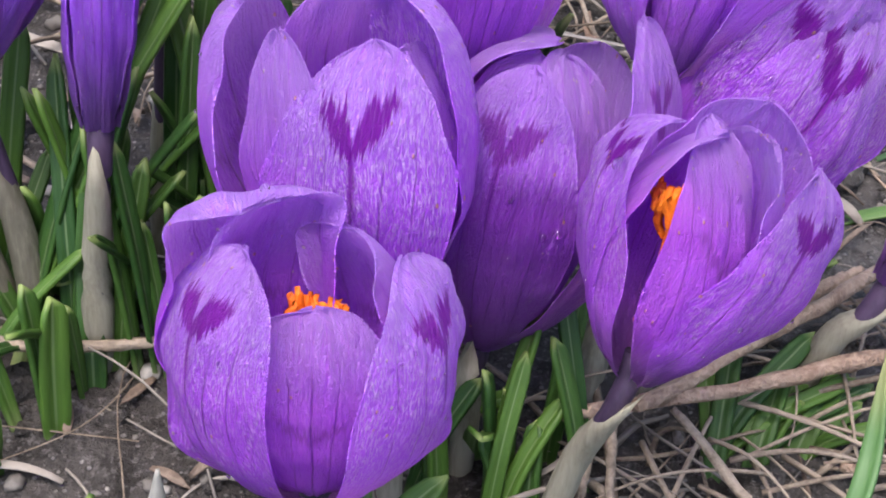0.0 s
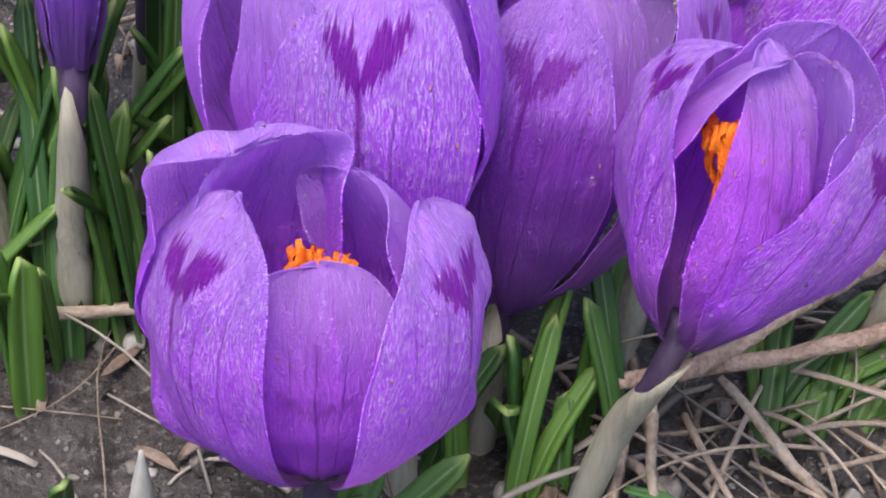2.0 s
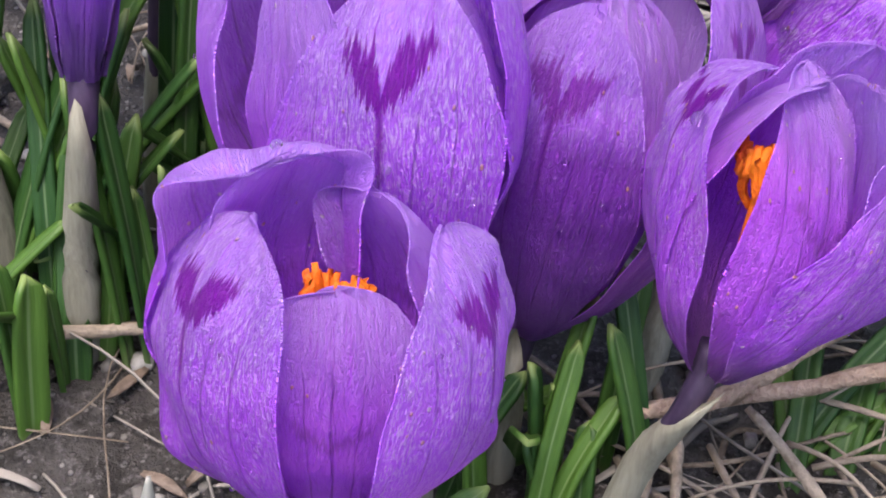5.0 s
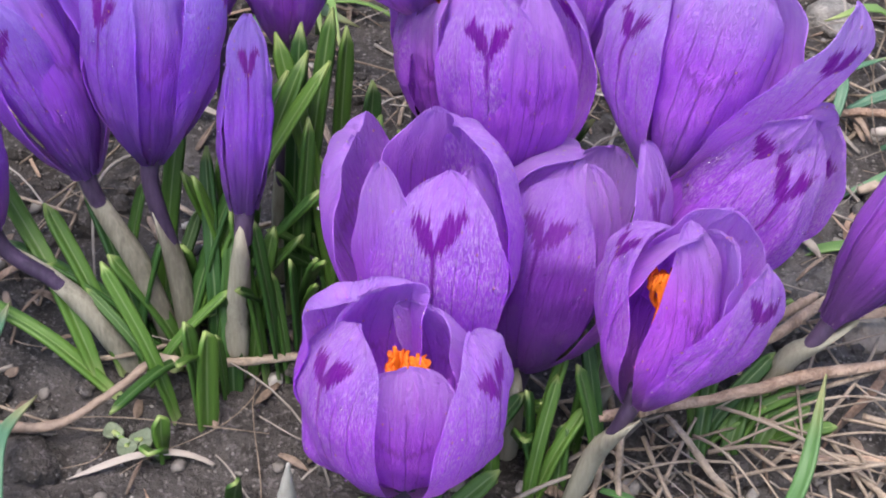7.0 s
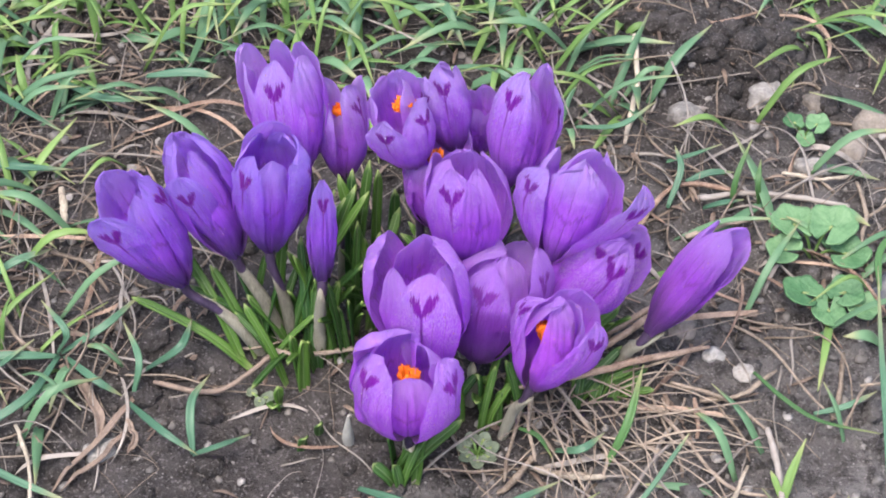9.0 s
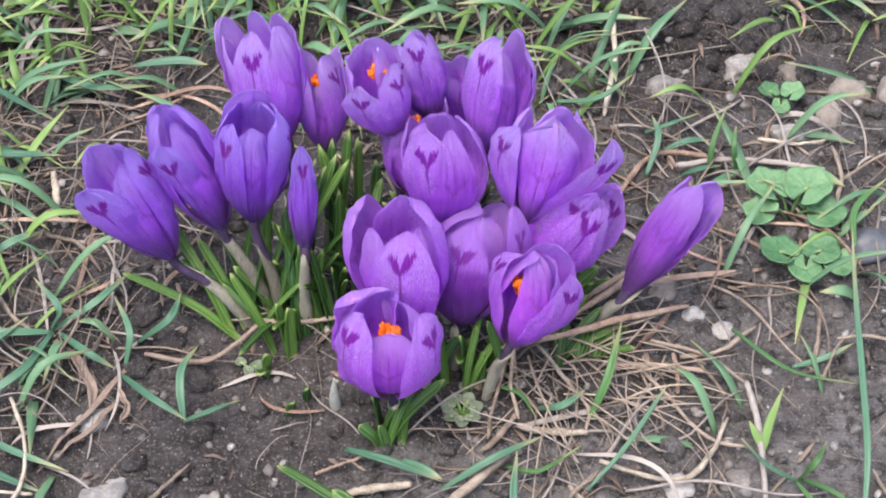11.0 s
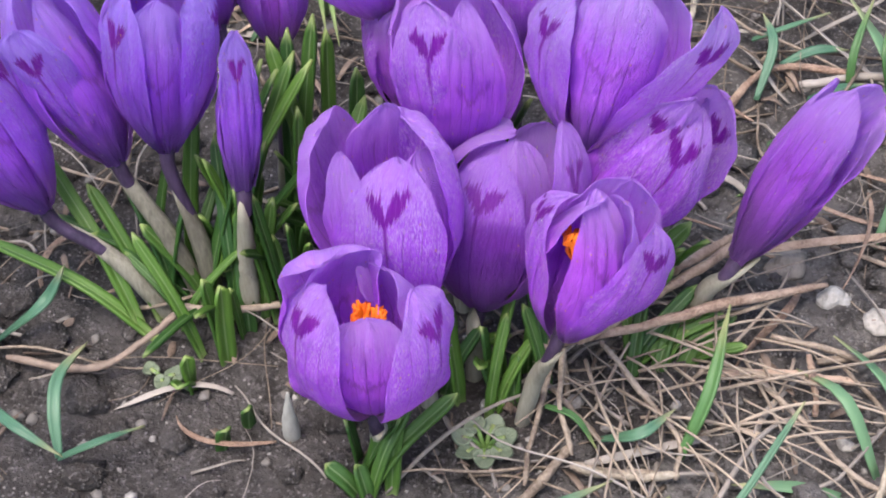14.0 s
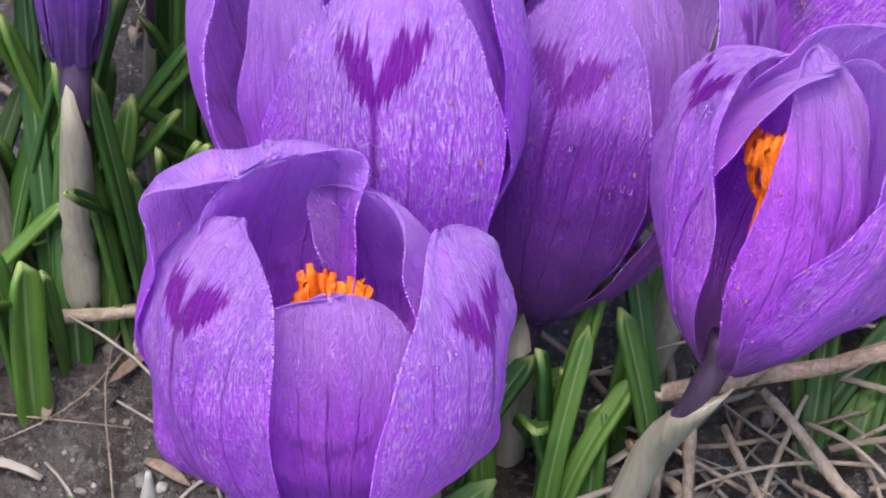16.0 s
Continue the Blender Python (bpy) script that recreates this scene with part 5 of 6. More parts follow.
blade([(-0.0754, 0.0022, 0.0030), (-0.0765, 0.0103, 0.0100), (-0.0761, 0.0195, 0.0120), (-0.0713, 0.0316, 0.0100)], 0.0040, M['blade'])
blade([(-0.0984, 0.0272, 0.0030), (-0.0958, 0.0343, 0.0150), (-0.1038, 0.0538, 0.0120)], 0.0034, M['blade'])
blade([(-0.0950, 0.0381, 0.0030), (-0.0820, 0.0392, 0.0150), (-0.0790, 0.0538, 0.0140)], 0.0040, M['blade'])
blade([(-0.1583, 0.0036, 0.0060), (-0.1343, -0.0105, 0.0080), (-0.1139, -0.0180, 0.0040)], 0.0036, M['blade'])
blade([(-0.1573, -0.0049, 0.0050), (-0.1398, -0.0185, 0.0070), (-0.1214, -0.0263, 0.0040)], 0.0042, M['blade'])
blade([(0.1204, 0.0357, 0.0080), (0.1303, 0.0228, 0.0100), (0.1424, 0.0155, 0.0070), (0.1626, 0.0119, 0.0050)], 0.0024, M['dark_grass'])
blade([(0.1405, 0.0206, 0.0040), (0.1512, 0.0216, 0.0090), (0.1628, 0.0272, 0.0080)], 0.0030, M['blade'])
blade([(0.1565, -0.0470, 0.0030), (0.1597, -0.0255, 0.0140), (0.1616, 0.0043, 0.0180), (0.1633, 0.0398, 0.0200), (0.1663, 0.0717, 0.0220)], 0.0032, M['blade'])
blade([(0.1672, 0.0662, 0.0150), (0.1711, 0.0877, 0.0100), (0.1870, 0.1076, 0.0070)], 0.0034, M['dark_grass'])
blade([(0.0649, -0.0320, 0.0040), (0.0777, -0.0209, 0.0140), (0.0885, -0.0083, 0.0220), (0.0931, -0.0028, 0.0260)], 0.0024, M['blade'])
blade([(0.0670, -0.0012, 0.0030), (0.0738, 0.0071, 0.0160), (0.0794, 0.0258, 0.0240)], 0.0044, M['dark_grass'])
blade([(0.1365, -0.0268, 0.0030), (0.1263, -0.0243, 0.0090), (0.1194, -0.0107, 0.0060)], 0.0026, M['blade'])
blade([(0.1365, -0.0268, 0.0030), (0.1426, -0.0432, 0.0090), (0.1462, -0.0486, 0.0060)], 0.0026, M['dark_grass'])
blade([(0.1376, -0.0256, 0.0030), (0.1472, -0.0369, 0.0100), (0.1579, -0.0426, 0.0050)], 0.0024, M['dark_grass'])
blade([(0.1375, -0.0268, 0.0030), (0.1419, -0.0272, 0.0140), (0.1468, -0.0188, 0.0140)], 0.0030, M['dark_grass'])
blade([(0.1336, -0.0468, 0.0040), (0.1455, -0.0533, 0.0090), (0.1587, -0.0436, 0.0050)], 0.0024, M['blade'])
blade([(0.1577, -0.0357, 0.0040), (0.1627, -0.0421, 0.0080), (0.1726, -0.0352, 0.0060)], 0.0020, M['dark_grass'])
blade([(0.1264, -0.0145, 0.0020), (0.1286, -0.0089, 0.0100), (0.1338, 0.0009, 0.0190)], 0.0044, M['fresh_grass'])
blade([(0.1264, -0.0145, 0.0020), (0.1239, -0.0098, 0.0080), (0.1220, -0.0068, 0.0110)], 0.0030, M['fresh_grass'])
blade([(-0.0180, -0.0119, 0.0050), (-0.0026, -0.0198, 0.0100), (0.0156, -0.0247, 0.0040)], 0.0040, M['blade'])
blade([(0.0019, -0.0151, 0.0030), (0.0096, -0.0207, 0.0070), (0.0157, -0.0246, 0.0050)], 0.0036, M['blade'])
blade([(0.0156, -0.0277, 0.0040), (0.0326, -0.0226, 0.0120), (0.0512, -0.0105, 0.0080)], 0.0036, M['blade'])
blade([(0.0401, -0.0505, 0.0040), (0.0395, -0.0351, 0.0100), (0.0413, -0.0205, 0.0120)], 0.0040, M['blade'])
blade([(0.0373, -0.0204, 0.0030), (0.0489, -0.0269, 0.0100), (0.0635, -0.0161, 0.0080)], 0.0030, M['dark_grass'])
blade([(0.0492, 0.0047, 0.0030), (0.0578, 0.0006, 0.0100), (0.0663, 0.0082, 0.0080)], 0.0036, M['blade'])
blade([(0.0368, 0.0095, 0.0080), (0.0432, 0.0058, 0.0090), (0.0482, 0.0007, 0.0050)], 0.0026, M['dark_grass'])
blade([(-0.1068, 0.1753, 0.0100), (-0.0893, 0.1746, 0.0120), (-0.0773, 0.1735, 0.0100)], 0.0050, M['blade'])
blade([(-0.1821, 0.1820, 0.0080), (-0.1581, 0.1580, 0.0120), (-0.1330, 0.1439, 0.0080)], 0.0044, M['blade'])
blade([(-0.1419, 0.1746, 0.0060), (-0.1220, 0.1608, 0.0120), (-0.0983, 0.1630, 0.0100)], 0.0044, M['blade'])
blade([(-0.1754, 0.1337, 0.0060), (-0.1511, 0.1236, 0.0120), (-0.1305, 0.1259, 0.0100)], 0.0044, M['blade'])
blade([(0.0617, 0.1532, 0.0050), (0.0781, 0.1470, 0.0120), (0.0927, 0.1589, 0.0140)], 0.0034, M['blade'])
blade([(0.0950, 0.1133, 0.0030), (0.1001, 0.1250, 0.0120), (0.0984, 0.1358, 0.0140)], 0.0034, M['blade'])
blade([(0.1190, 0.1144, 0.0020), (0.1207, 0.1203, 0.0140), (0.1267, 0.1331, 0.0200)], 0.0030, M['dark_grass'])
blade([(0.1293, 0.1138, 0.0020), (0.1282, 0.1168, 0.0140), (0.1297, 0.1257, 0.0160)], 0.0030, M['dark_grass'])
blade([(0.1087, 0.1141, 0.0030), (0.1153, 0.1122, 0.0080), (0.1235, 0.1145, 0.0060)], 0.0036, M['blade'])
blade([(0.1026, 0.1260, 0.0040), (0.1118, 0.1280, 0.0080), (0.1211, 0.1294, 0.0060)], 0.0036, M['blade'])
blade([(0.0962, 0.1359, 0.0040), (0.1053, 0.1345, 0.0100), (0.1174, 0.1420, 0.0080)], 0.0034, M['blade'])
blade([(-0.1608, 0.0320, 0.0040), (-0.1465, 0.0351, 0.0100), (-0.1352, 0.0472, 0.0080)], 0.0036, M['blade'])
blade([(-0.1720, 0.0917, 0.0040), (-0.1645, 0.1011, 0.0120), (-0.1566, 0.1086, 0.0100)], 0.0040, M['blade'])
blade([(-0.1759, 0.1502, 0.0040), (-0.1722, 0.1560, 0.0150), (-0.1712, 0.1663, 0.0180)], 0.0040, M['dark_grass'])
blade([(-0.1583, 0.0754, 0.0030), (-0.1459, 0.0808, 0.0100), (-0.1334, 0.0878, 0.0080)], 0.0040, M['blade'])



def stone(x, y, size, flat, material, label, seed, turn=0.0):
    rng = np.random.RandomState(seed)
    bm = bmesh.new()
    bmesh.ops.create_icosphere(bm, subdivisions=3, radius=1.0)
    off = rng.uniform(0, 50, 3)
    for q in bm.verts:
        k = 1 + 0.42 * noise.noise(Vector(q.co * 1.4) + Vector(off)) + 0.16 * noise.noise(Vector(q.co * 4.0) + Vector(off))
        q.co *= k
    bm.transform(Matrix.Rotation(turn, 4, "Z") @ Matrix.Diagonal((size, size * flat[0], size * flat[1], 1)))
    me = bpy.data.meshes.new("stone")
    bm.to_mesh(me)
    bm.free()
    me.polygons.foreach_set("use_smooth", np.ones(len(me.polygons), dtype=bool))
    me.materials.append(M[material])
    ob = new("stone", me)
    ob.location = (x, y, ground_z(x, y) + size * flat[1] * 0.15)
    return tagged(ob, label, "stone", "stones on the soil")


stone(-0.1018, -0.0291, 0.0080, (0.7, 0.55), "white_stone", "knobbly white stone half sunk in soil", 1, 0.4)
stone(-0.0975, -0.0250, 0.0050, (0.8, 0.5), "pebble", "light grey stone beside a white one", 31, 1.0)
stone(-0.0657, -0.0330, 0.0042, (1.9, 0.7), "tan_stone", "oblong cream stone standing in soil", 2, -0.3)
stone(-0.1302, -0.0392, 0.0080, (0.6, 0.4), "white_stone", "flat white chip of stone in soil", 3, -0.6)
stone(-0.1077, 0.0057, 0.0055, (0.7, 0.5), "white_stone", "flat whitish stone chip beside grass", 4, 0.8)
stone(-0.1306, 0.0309, 0.0028, (0.9, 0.8), "white_stone", "small round white pebble on soil", 5)
stone(0.1043, 0.1630, 0.0075, (0.7, 0.6), "white_stone", "pale rounded stone on grey soil", 6, 0.3)
stone(0.1525, 0.1347, 0.0075, (0.55, 0.6), "white_stone", "bright white stone by a weed", 7, -0.2)
stone(0.1787, 0.1591, 0.0085, (0.7, 0.7), "tan_stone", "rounded tan stone on the soil", 8, 0.1)
stone(0.1700, 0.1470, 0.0055, (1.3, 0.7), "tan_stone", "upright cream stone among pebbles", 9, 0.0)
stone(0.1960, 0.1560, 0.0080, (0.8, 0.8), "tan_stone", "tan stone half hidden among grass", 10, 0.9)
stone(0.1380, 0.1740, 0.0080, (0.7, 0.6), "pebble", "light grey stone on bare soil", 13, 0.5)
stone(0.1580, 0.1720, 0.0058, (0.8, 0.6), "tan_stone", "pinkish stone beside grey pebbles", 14, 0.2)
stone(0.1770, 0.0785, 0.0120, (0.6, 0.34), "slate", "dark slate-grey stone under grass", 15, 0.35)
stone(0.1180, 0.0400, 0.0045, (0.8, 0.6), "pebble", "small grey pebble among straw", 16)
stone(0.0980, 0.0600, 0.0055, (0.8, 0.5), "tan_stone", "sandy stone behind a leaning flower", 17, 0.7)
stone(0.1080, 0.0480, 0.0040, (0.8, 0.6), "white_stone", "white pebble lying beside straw", 18, 0.2)
stone(0.1230, 0.0180, 0.0032, (0.8, 0.6), "pebble", "grey pebble on the grit", 19, 1.2)
stone(0.0960, -0.0270, 0.0050, (1.2, 0.6), "pebble", "oval light pebble by dry stalks", 20, 0.3)
stone(0.1180, -0.0240, 0.0050, (0.8, 0.4), "pebble", "flat grey pebble in soil", 21, 0.3)


def scatter_mesh(name, make, n, material, label, category):
    """Many small pieces joined in one mesh of stuff."""
    verts, faces, uvs, k = [], [], [], 0
    for i in range(n):
        got = make(i)
        if got is None:
            continue
        v, f, uv = got
        verts.append(np.asarray(v))
        uvs.append(np.asarray(uv))
        faces += [tuple(j + k for j in q) for q in f]
        k += len(v)
    ob = new(name, mesh_of(name, np.concatenate(verts), faces, material, np.concatenate(uvs)))
    return tagged(ob, label, category, kind="stuff")


def ico():
    bm = bmesh.new()
    bmesh.ops.create_icosphere(bm, subdivisions=2, radius=1.0)
    v = np.array([q.co[:] for q in bm.verts])
    f = [tuple(w.index for w in q.verts) for q in bm.faces]
    bm.free()
    return v, f


ICO = ico()
RNG = np.random.RandomState(77)


def grit(i):
    x, y = RNG.uniform(-0.30, 0.32), RNG.uniform(-0.15, 0.45)
    s = 0.00035 + 0.0022 * RNG.uniform() ** 6
    v = ICO[0] * (1 + 0.25 * RNG.uniform(-1, 1, (len(ICO[0]), 1))) * np.array([1, RNG.uniform(0.6, 1), RNG.uniform(0.5, 0.8)]) * s
    a = RNG.uniform(0, 6.28)
    c, q = math.cos(a), math.sin(a)
    v = v @ np.array([[c, -q, 0], [q, c, 0], [0, 0, 1]]).T
    return v + np.array([x, y, ground_z(x, y) + s * 0.25]), ICO[1], np.zeros((len(v), 2))


scatter_mesh("gravel", grit, 9000, M["pebble"], "fine light grit and tiny pebbles strewn over the soil", "gravel")


def clod(i):
    x, y = RNG.uniform(-0.30, 0.32), RNG.uniform(-0.15, 0.45)
    s = 0.0012 + 0.0050 * RNG.uniform() ** 3
    v = ICO[0] * (1 + 0.35 * RNG.uniform(-1, 1, (len(ICO[0]), 1))) * np.array([1, RNG.uniform(0.7, 1), RNG.uniform(0.5, 0.9)]) * s
    return v + np.array([x, y, ground_z(x, y) + s * 0.15]), ICO[1], np.zeros((len(v), 2))


scatter_mesh("soil_crumbs", clod, 3000, M["soil"], "loose crumbs and clods of grey-brown soil", "soil")


def lump(i):
    """Coarse clods of the broken ridge behind the flowers."""
    x, y = RNG.normal(0.118, 0.020), RNG.normal(0.200, 0.013)
    s = 0.0010 + 0.0050 * RNG.uniform() ** 4
    v = ICO[0] * (1 + 0.30 * RNG.uniform(-1, 1, (len(ICO[0]), 1))) * np.array([1, RNG.uniform(0.7, 1), RNG.uniform(0.6, 0.9)]) * s
    return v + np.array([x, y, ground_z(x, y) + s * 0.35]), ICO[1], np.zeros((len(v), 2))


scatter_mesh("soil_clods", lump, 580, M["soil"], "broken ridge of dark crumbly soil clods", "soil")


def wild(x, y):
    """How much grass grows at a place: thick behind and at the side, thin on the bare soil in front."""
    back = min(1.0, max(0.0, (y - 0.13) / 0.08)) * (1.0 if x < 0.11 else 0.22)
    side = min(1.0, max(0.0, (-x - 0.10) / 0.05)) * (0.85 if y > 0.0 else 0.25)
    right = 0.75 if x > 0.150 and y > 0.188 else 0.14 if x > 0.10 and y > 0.05 else (0.03 if x > 0.05 else 0.0)
    bare = min(1.0, math.hypot((x - 0.122) / 0.042, (y - 0.200) / 0.032))
    return bare ** 3 * max(back, side, right) * (0.55 + 0.75 * max(0, noise.noise((x * 16, y * 16, 2.0)) + 0.35))


def grass_piece(reach_lo, reach_hi, w_lo, w_hi, rise, power, beside=1.0):
    """A maker of loose blades; beside thins them out on the ground next to the flowers."""
    def make(i):
        x, y = RNG.uniform(-0.34, 0.36), RNG.uniform(-0.12, 0.50)
        if RNG.uniform() > wild(x, y) ** power * (beside if x < -0.06 and y < 0.17 else 1.0):
            return None
        a, d = RNG.uniform(0, 6.28), RNG.uniform(reach_lo, reach_hi)
        h = d * RNG.uniform(0.08, rise)
        dx, dy = math.cos(a) * d, math.sin(a) * d
        z = ground_z(x, y)
        bend = RNG.uniform(-0.16, 0.16)
        line = spline([(x, y, z - 0.001), (x + dx * 0.45 - dy * bend * 0.5, y + dy * 0.45 + dx * bend * 0.5, z + h), (x + dx - dy * bend, y + dy + dx * bend, z + h * RNG.uniform(0.5, 1.5))], 9)
        return strip_data(line, RNG.uniform(w_lo, w_hi), 0.3, 0.0004, 0.5, RNG.uniform(-1, 1), 3)
    return make


scatter_mesh("grass", grass_piece(0.014, 0.046, 0.0018, 0.0044, 0.60, 0.9, 0.8), 3300, M["grass"], "loose blue-green grass growing in the soil", "grass")
scatter_mesh("grass", grass_piece(0.012, 0.042, 0.0016, 0.0034, 0.8, 1.3, 0.35), 4200, M["fresh_grass"], "fresh yellow-green grass shoots", "grass")


def far_blade(i):
    """Coarser grass on the ground round about."""
    x, y = RNG.uniform(-1.3, 1.3), RNG.uniform(-0.9, 1.7)
    if -0.33 < x < 0.35 and -0.12 < y < 0.49 or noise.noise((x * 4, y * 4, 5.0)) < -0.12:
        return None
    if -0.25 < x < 0.25 and y < -0.10:
        return None
    a, d = RNG.uniform(0, 6.28), RNG.uniform(0.02, 0.06)
    dx, dy = math.cos(a) * d, math.sin(a) * d
    z = ground_z(x, y)
    line = spline([(x, y, z - 0.001), (x + dx * 0.5, y + dy * 0.5, z + d * 0.4), (x + dx, y + dy, z + d * RNG.uniform(0.1, 0.4))], 6)
    return strip_data(line, RNG.uniform(0.002, 0.0042), 0.3, 0.0004, 0.5, RNG.uniform(-1, 1), 3)


scatter_mesh("grass", far_blade, 9000, M["grass"], "tufts of grass on the ground round about", "grass")


def thatch(x, y):
    a = max(0.0, 1 - math.hypot((x - 0.068) / 0.085, (y + 0.008) / 0.062)) * 0.55
    b = max(0.0, 1 - math.hypot((x - 0.13) / 0.10, (y - 0.10) / 0.07)) * 0.7
    c = max(0.0, 1 - math.hypot((x - 0.06) / 0.14, (y - 0.25) / 0.12)) * 0.9
    d = max(0.0, 1 - math.hypot((x + 0.15) / 0.10, (y - 0.09) / 0.13)) * 0.9
    e = 0.45 if y > 0.12 and x < 0.12 else 0.16 if y > 0.10 else 0.05
    return min(1.0, max(a, b, c, d, e))


def dry_piece(i):
    x, y = RNG.uniform(-0.30, 0.33), RNG.uniform(-0.12, 0.45)
    if RNG.uniform() > thatch(x, y) + 0.015:
        return None
    a, d = RNG.uniform(0, 6.28), 0.010 + 0.062 * RNG.uniform() ** 1.6
    z = ground_z(x, y) + 0.0006
    # a gentle arc, now and then with one kink
    turn = RNG.normal(0, 0.95)
    kink = RNG.normal(0, 0.8) if RNG.uniform() < 0.18 else 0.0
    lift = abs(RNG.normal(0, 0.09)) * d + 0.004 * thatch(x, y) * RNG.uniform()
    t = np.linspace(0, 1, 13)
    heading = a + turn * (t - 0.5) + kink * (t > RNG.uniform(0.3, 0.7)) + 0.22 * np.sin(t * RNG.uniform(3, 9) + RNG.uniform(0, 6))
    px = x + np.concatenate([[0], np.cumsum(np.cos(heading[1:]) * d / 12)])
    py = y + np.concatenate([[0], np.cumsum(np.sin(heading[1:]) * d / 12)])
    line = np.stack([px, py, z + lift * np.sin(t * 3.1) + 0.0012 * t * RNG.uniform()], axis=1)
    return tube_data(line, (0.00014 + 0.00060 * RNG.uniform() ** 2.2) * np.linspace(1.1, 0.6, 13), 5, i, 0.12)


scatter_mesh("dry_grass", dry_piece, 4800, M["straw"], "matted thin dry straw on the soil", "straw")
scatter_mesh("dry_grass", dry_piece, 3000, M["grey_straw"], "thin greyish withered fibres on the soil", "straw")


def flake(i):
    x, y = RNG.uniform(-0.30, 0.33), RNG.uniform(-0.12, 0.45)
    if RNG.uniform() > 0.25 + thatch(x, y):
        return None
    a, d = RNG.uniform(0, 6.28), RNG.uniform(0.003, 0.011)
    dx, dy = math.cos(a) * d, math.sin(a) * d
    z = ground_z(x, y) + 0.0008
    line = spline([(x, y, z), (x + dx * 0.5, y + dy * 0.5, z + RNG.uniform(0, 0.003)), (x + dx, y + dy, z + RNG.uniform(0, 0.003))], 6)
    return strip_data(line, RNG.uniform(0.0006, 0.0020), RNG.uniform(0.1, 0.6), 0.0003, 0.6, RNG.uniform(-1.5, 1.5), 3)


def ribbon(i):
    """A withered flat blade, curled and twisted, lying on the mat."""
    x, y = RNG.uniform(-0.30, 0.30), RNG.uniform(-0.12, 0.40)
    if RNG.uniform() > thatch(x, y) * 1.2 + 0.03:
        return None
    a, d = RNG.uniform(0, 6.28), 0.012 + 0.045 * RNG.uniform() ** 1.4
    t = np.linspace(0, 1, 15)
    heading = a + RNG.normal(0, 1.5) * (t - 0.3) ** 2 + RNG.normal(0, 0.7) * t
    px = x + np.concatenate([[0], np.cumsum(np.cos(heading[1:]) * d / 14)])
    py = y + np.concatenate([[0], np.cumsum(np.sin(heading[1:]) * d / 14)])
    z = ground_z(x, y) + 0.0012 + RNG.uniform(0.03, 0.18) * d * np.sin(t * RNG.uniform(2.2, 3.6))
    return strip_data(np.stack([px, py, np.maximum(z, ground_z(x, y) + 0.001)], axis=1), RNG.uniform(0.0007, 0.0021), RNG.uniform(0.2, 0.9), 0.0003, 0.7, RNG.normal(0, 1.3), 3)


scatter_mesh("dry_grass", ribbon, 650, M["grey_straw"], "greyish withered flat grass blades curled on the soil", "straw")
scatter_mesh("dry_grass", ribbon, 450, M["brown_straw"], "brown withered grass blades twisted on the soil", "straw")


def mat_piece(i):
    """Thin straw lying loosely over the mat beside the front flowers."""
    x, y = RNG.normal(0.068, 0.016), RNG.normal(0.022, 0.014)
    a, d = RNG.normal(-0.5, 0.9), RNG.uniform(0.015, 0.050)
    t = np.linspace(0, 1, 13)
    heading = a + RNG.normal(0, 0.4) * (t - 0.5)
    px = x + np.concatenate([[0], np.cumsum(np.cos(heading[1:]) * d / 12)])
    py = y + np.concatenate([[0], np.cumsum(np.sin(heading[1:]) * d / 12)])
    z = ground_z(x, y) + 0.001 + RNG.uniform(0, 0.006)
    line = np.stack([px, py, z + 0.003 * np.sin(t * 3.1)], axis=1)
    return tube_data(line, RNG.uniform(0.0002, 0.0005) * np.linspace(1.1, 0.6, 13), 6, i, 0.12)


scatter_mesh("dry_grass", mat_piece, 60, M["straw"], "loose thin straw lying beside the violet flowers", "straw")
scatter_mesh("leaf_litter", flake, 3000, M["dead_leaf"], "small brown flakes of dead leaves on the soil", "litter")


# ---- weeds, buds, fallen flower ----
def round_leaf(at, size, tilt, turn, seed, lobes, parent, material):
    """A scalloped round leaf, slightly cupped, on its own stalk end."""
    rng = np.random.RandomState(seed)
    rows, cols = 8, 41
    t = np.linspace(-math.pi * 0.94, math.pi * 0.94, cols)[None]
    r = np.linspace(0.04, 1, rows)[:, None]
    edge = 1 + 0.06 * np.cos(t * lobes) + 0.04 * np.sin(t * 3 + seed)
    x, y = size * r * edge * np.sin(t), size * r * edge * np.cos(t)
    z = size * (0.22 * r ** 2 + 0.06 * np.cos(t * lobes) * r ** 2 + 0.04 * rng.uniform(-1, 1, (1, cols)) * r)
    grid = np.stack([x, y, z], axis=2)
    v, f, uv = solid(grid, np.zeros((rows, cols, 2)), 0.0005)
    ob = part("leaf", mesh_of("leaf", v, f, M[material]), parent)
    ob.matrix_local = Matrix.Translation(at) @ Euler((tilt[0], tilt[1], turn)).to_matrix().to_4x4()
    return ob


def weed(x, y, leaves, material, label, seed):
    thing = new("weed")
    thing.location = (x, y, ground_z(x, y))
    for k, (dx, dy, h, size, turn, lobes) in enumerate(leaves):
        round_leaf((dx, dy, h), size, (0.12 * math.sin(k * 2.1), 0.14 * math.cos(k * 1.7)), turn, seed + k, lobes, thing, material)
        line = spline([(0, 0, -0.002), (dx * 0.4, dy * 0.4, h * 0.8), (dx, dy, h + size * 0.02)], 10)
        v, f, uv = tube_data(line, np.full(10, 0.0006), 7, k, 0.05)
        part("stalk", mesh_of("stalk", v, f, M["fresh_grass"], uv), thing)
    return tagged(thing, label, "weed", "weeds")


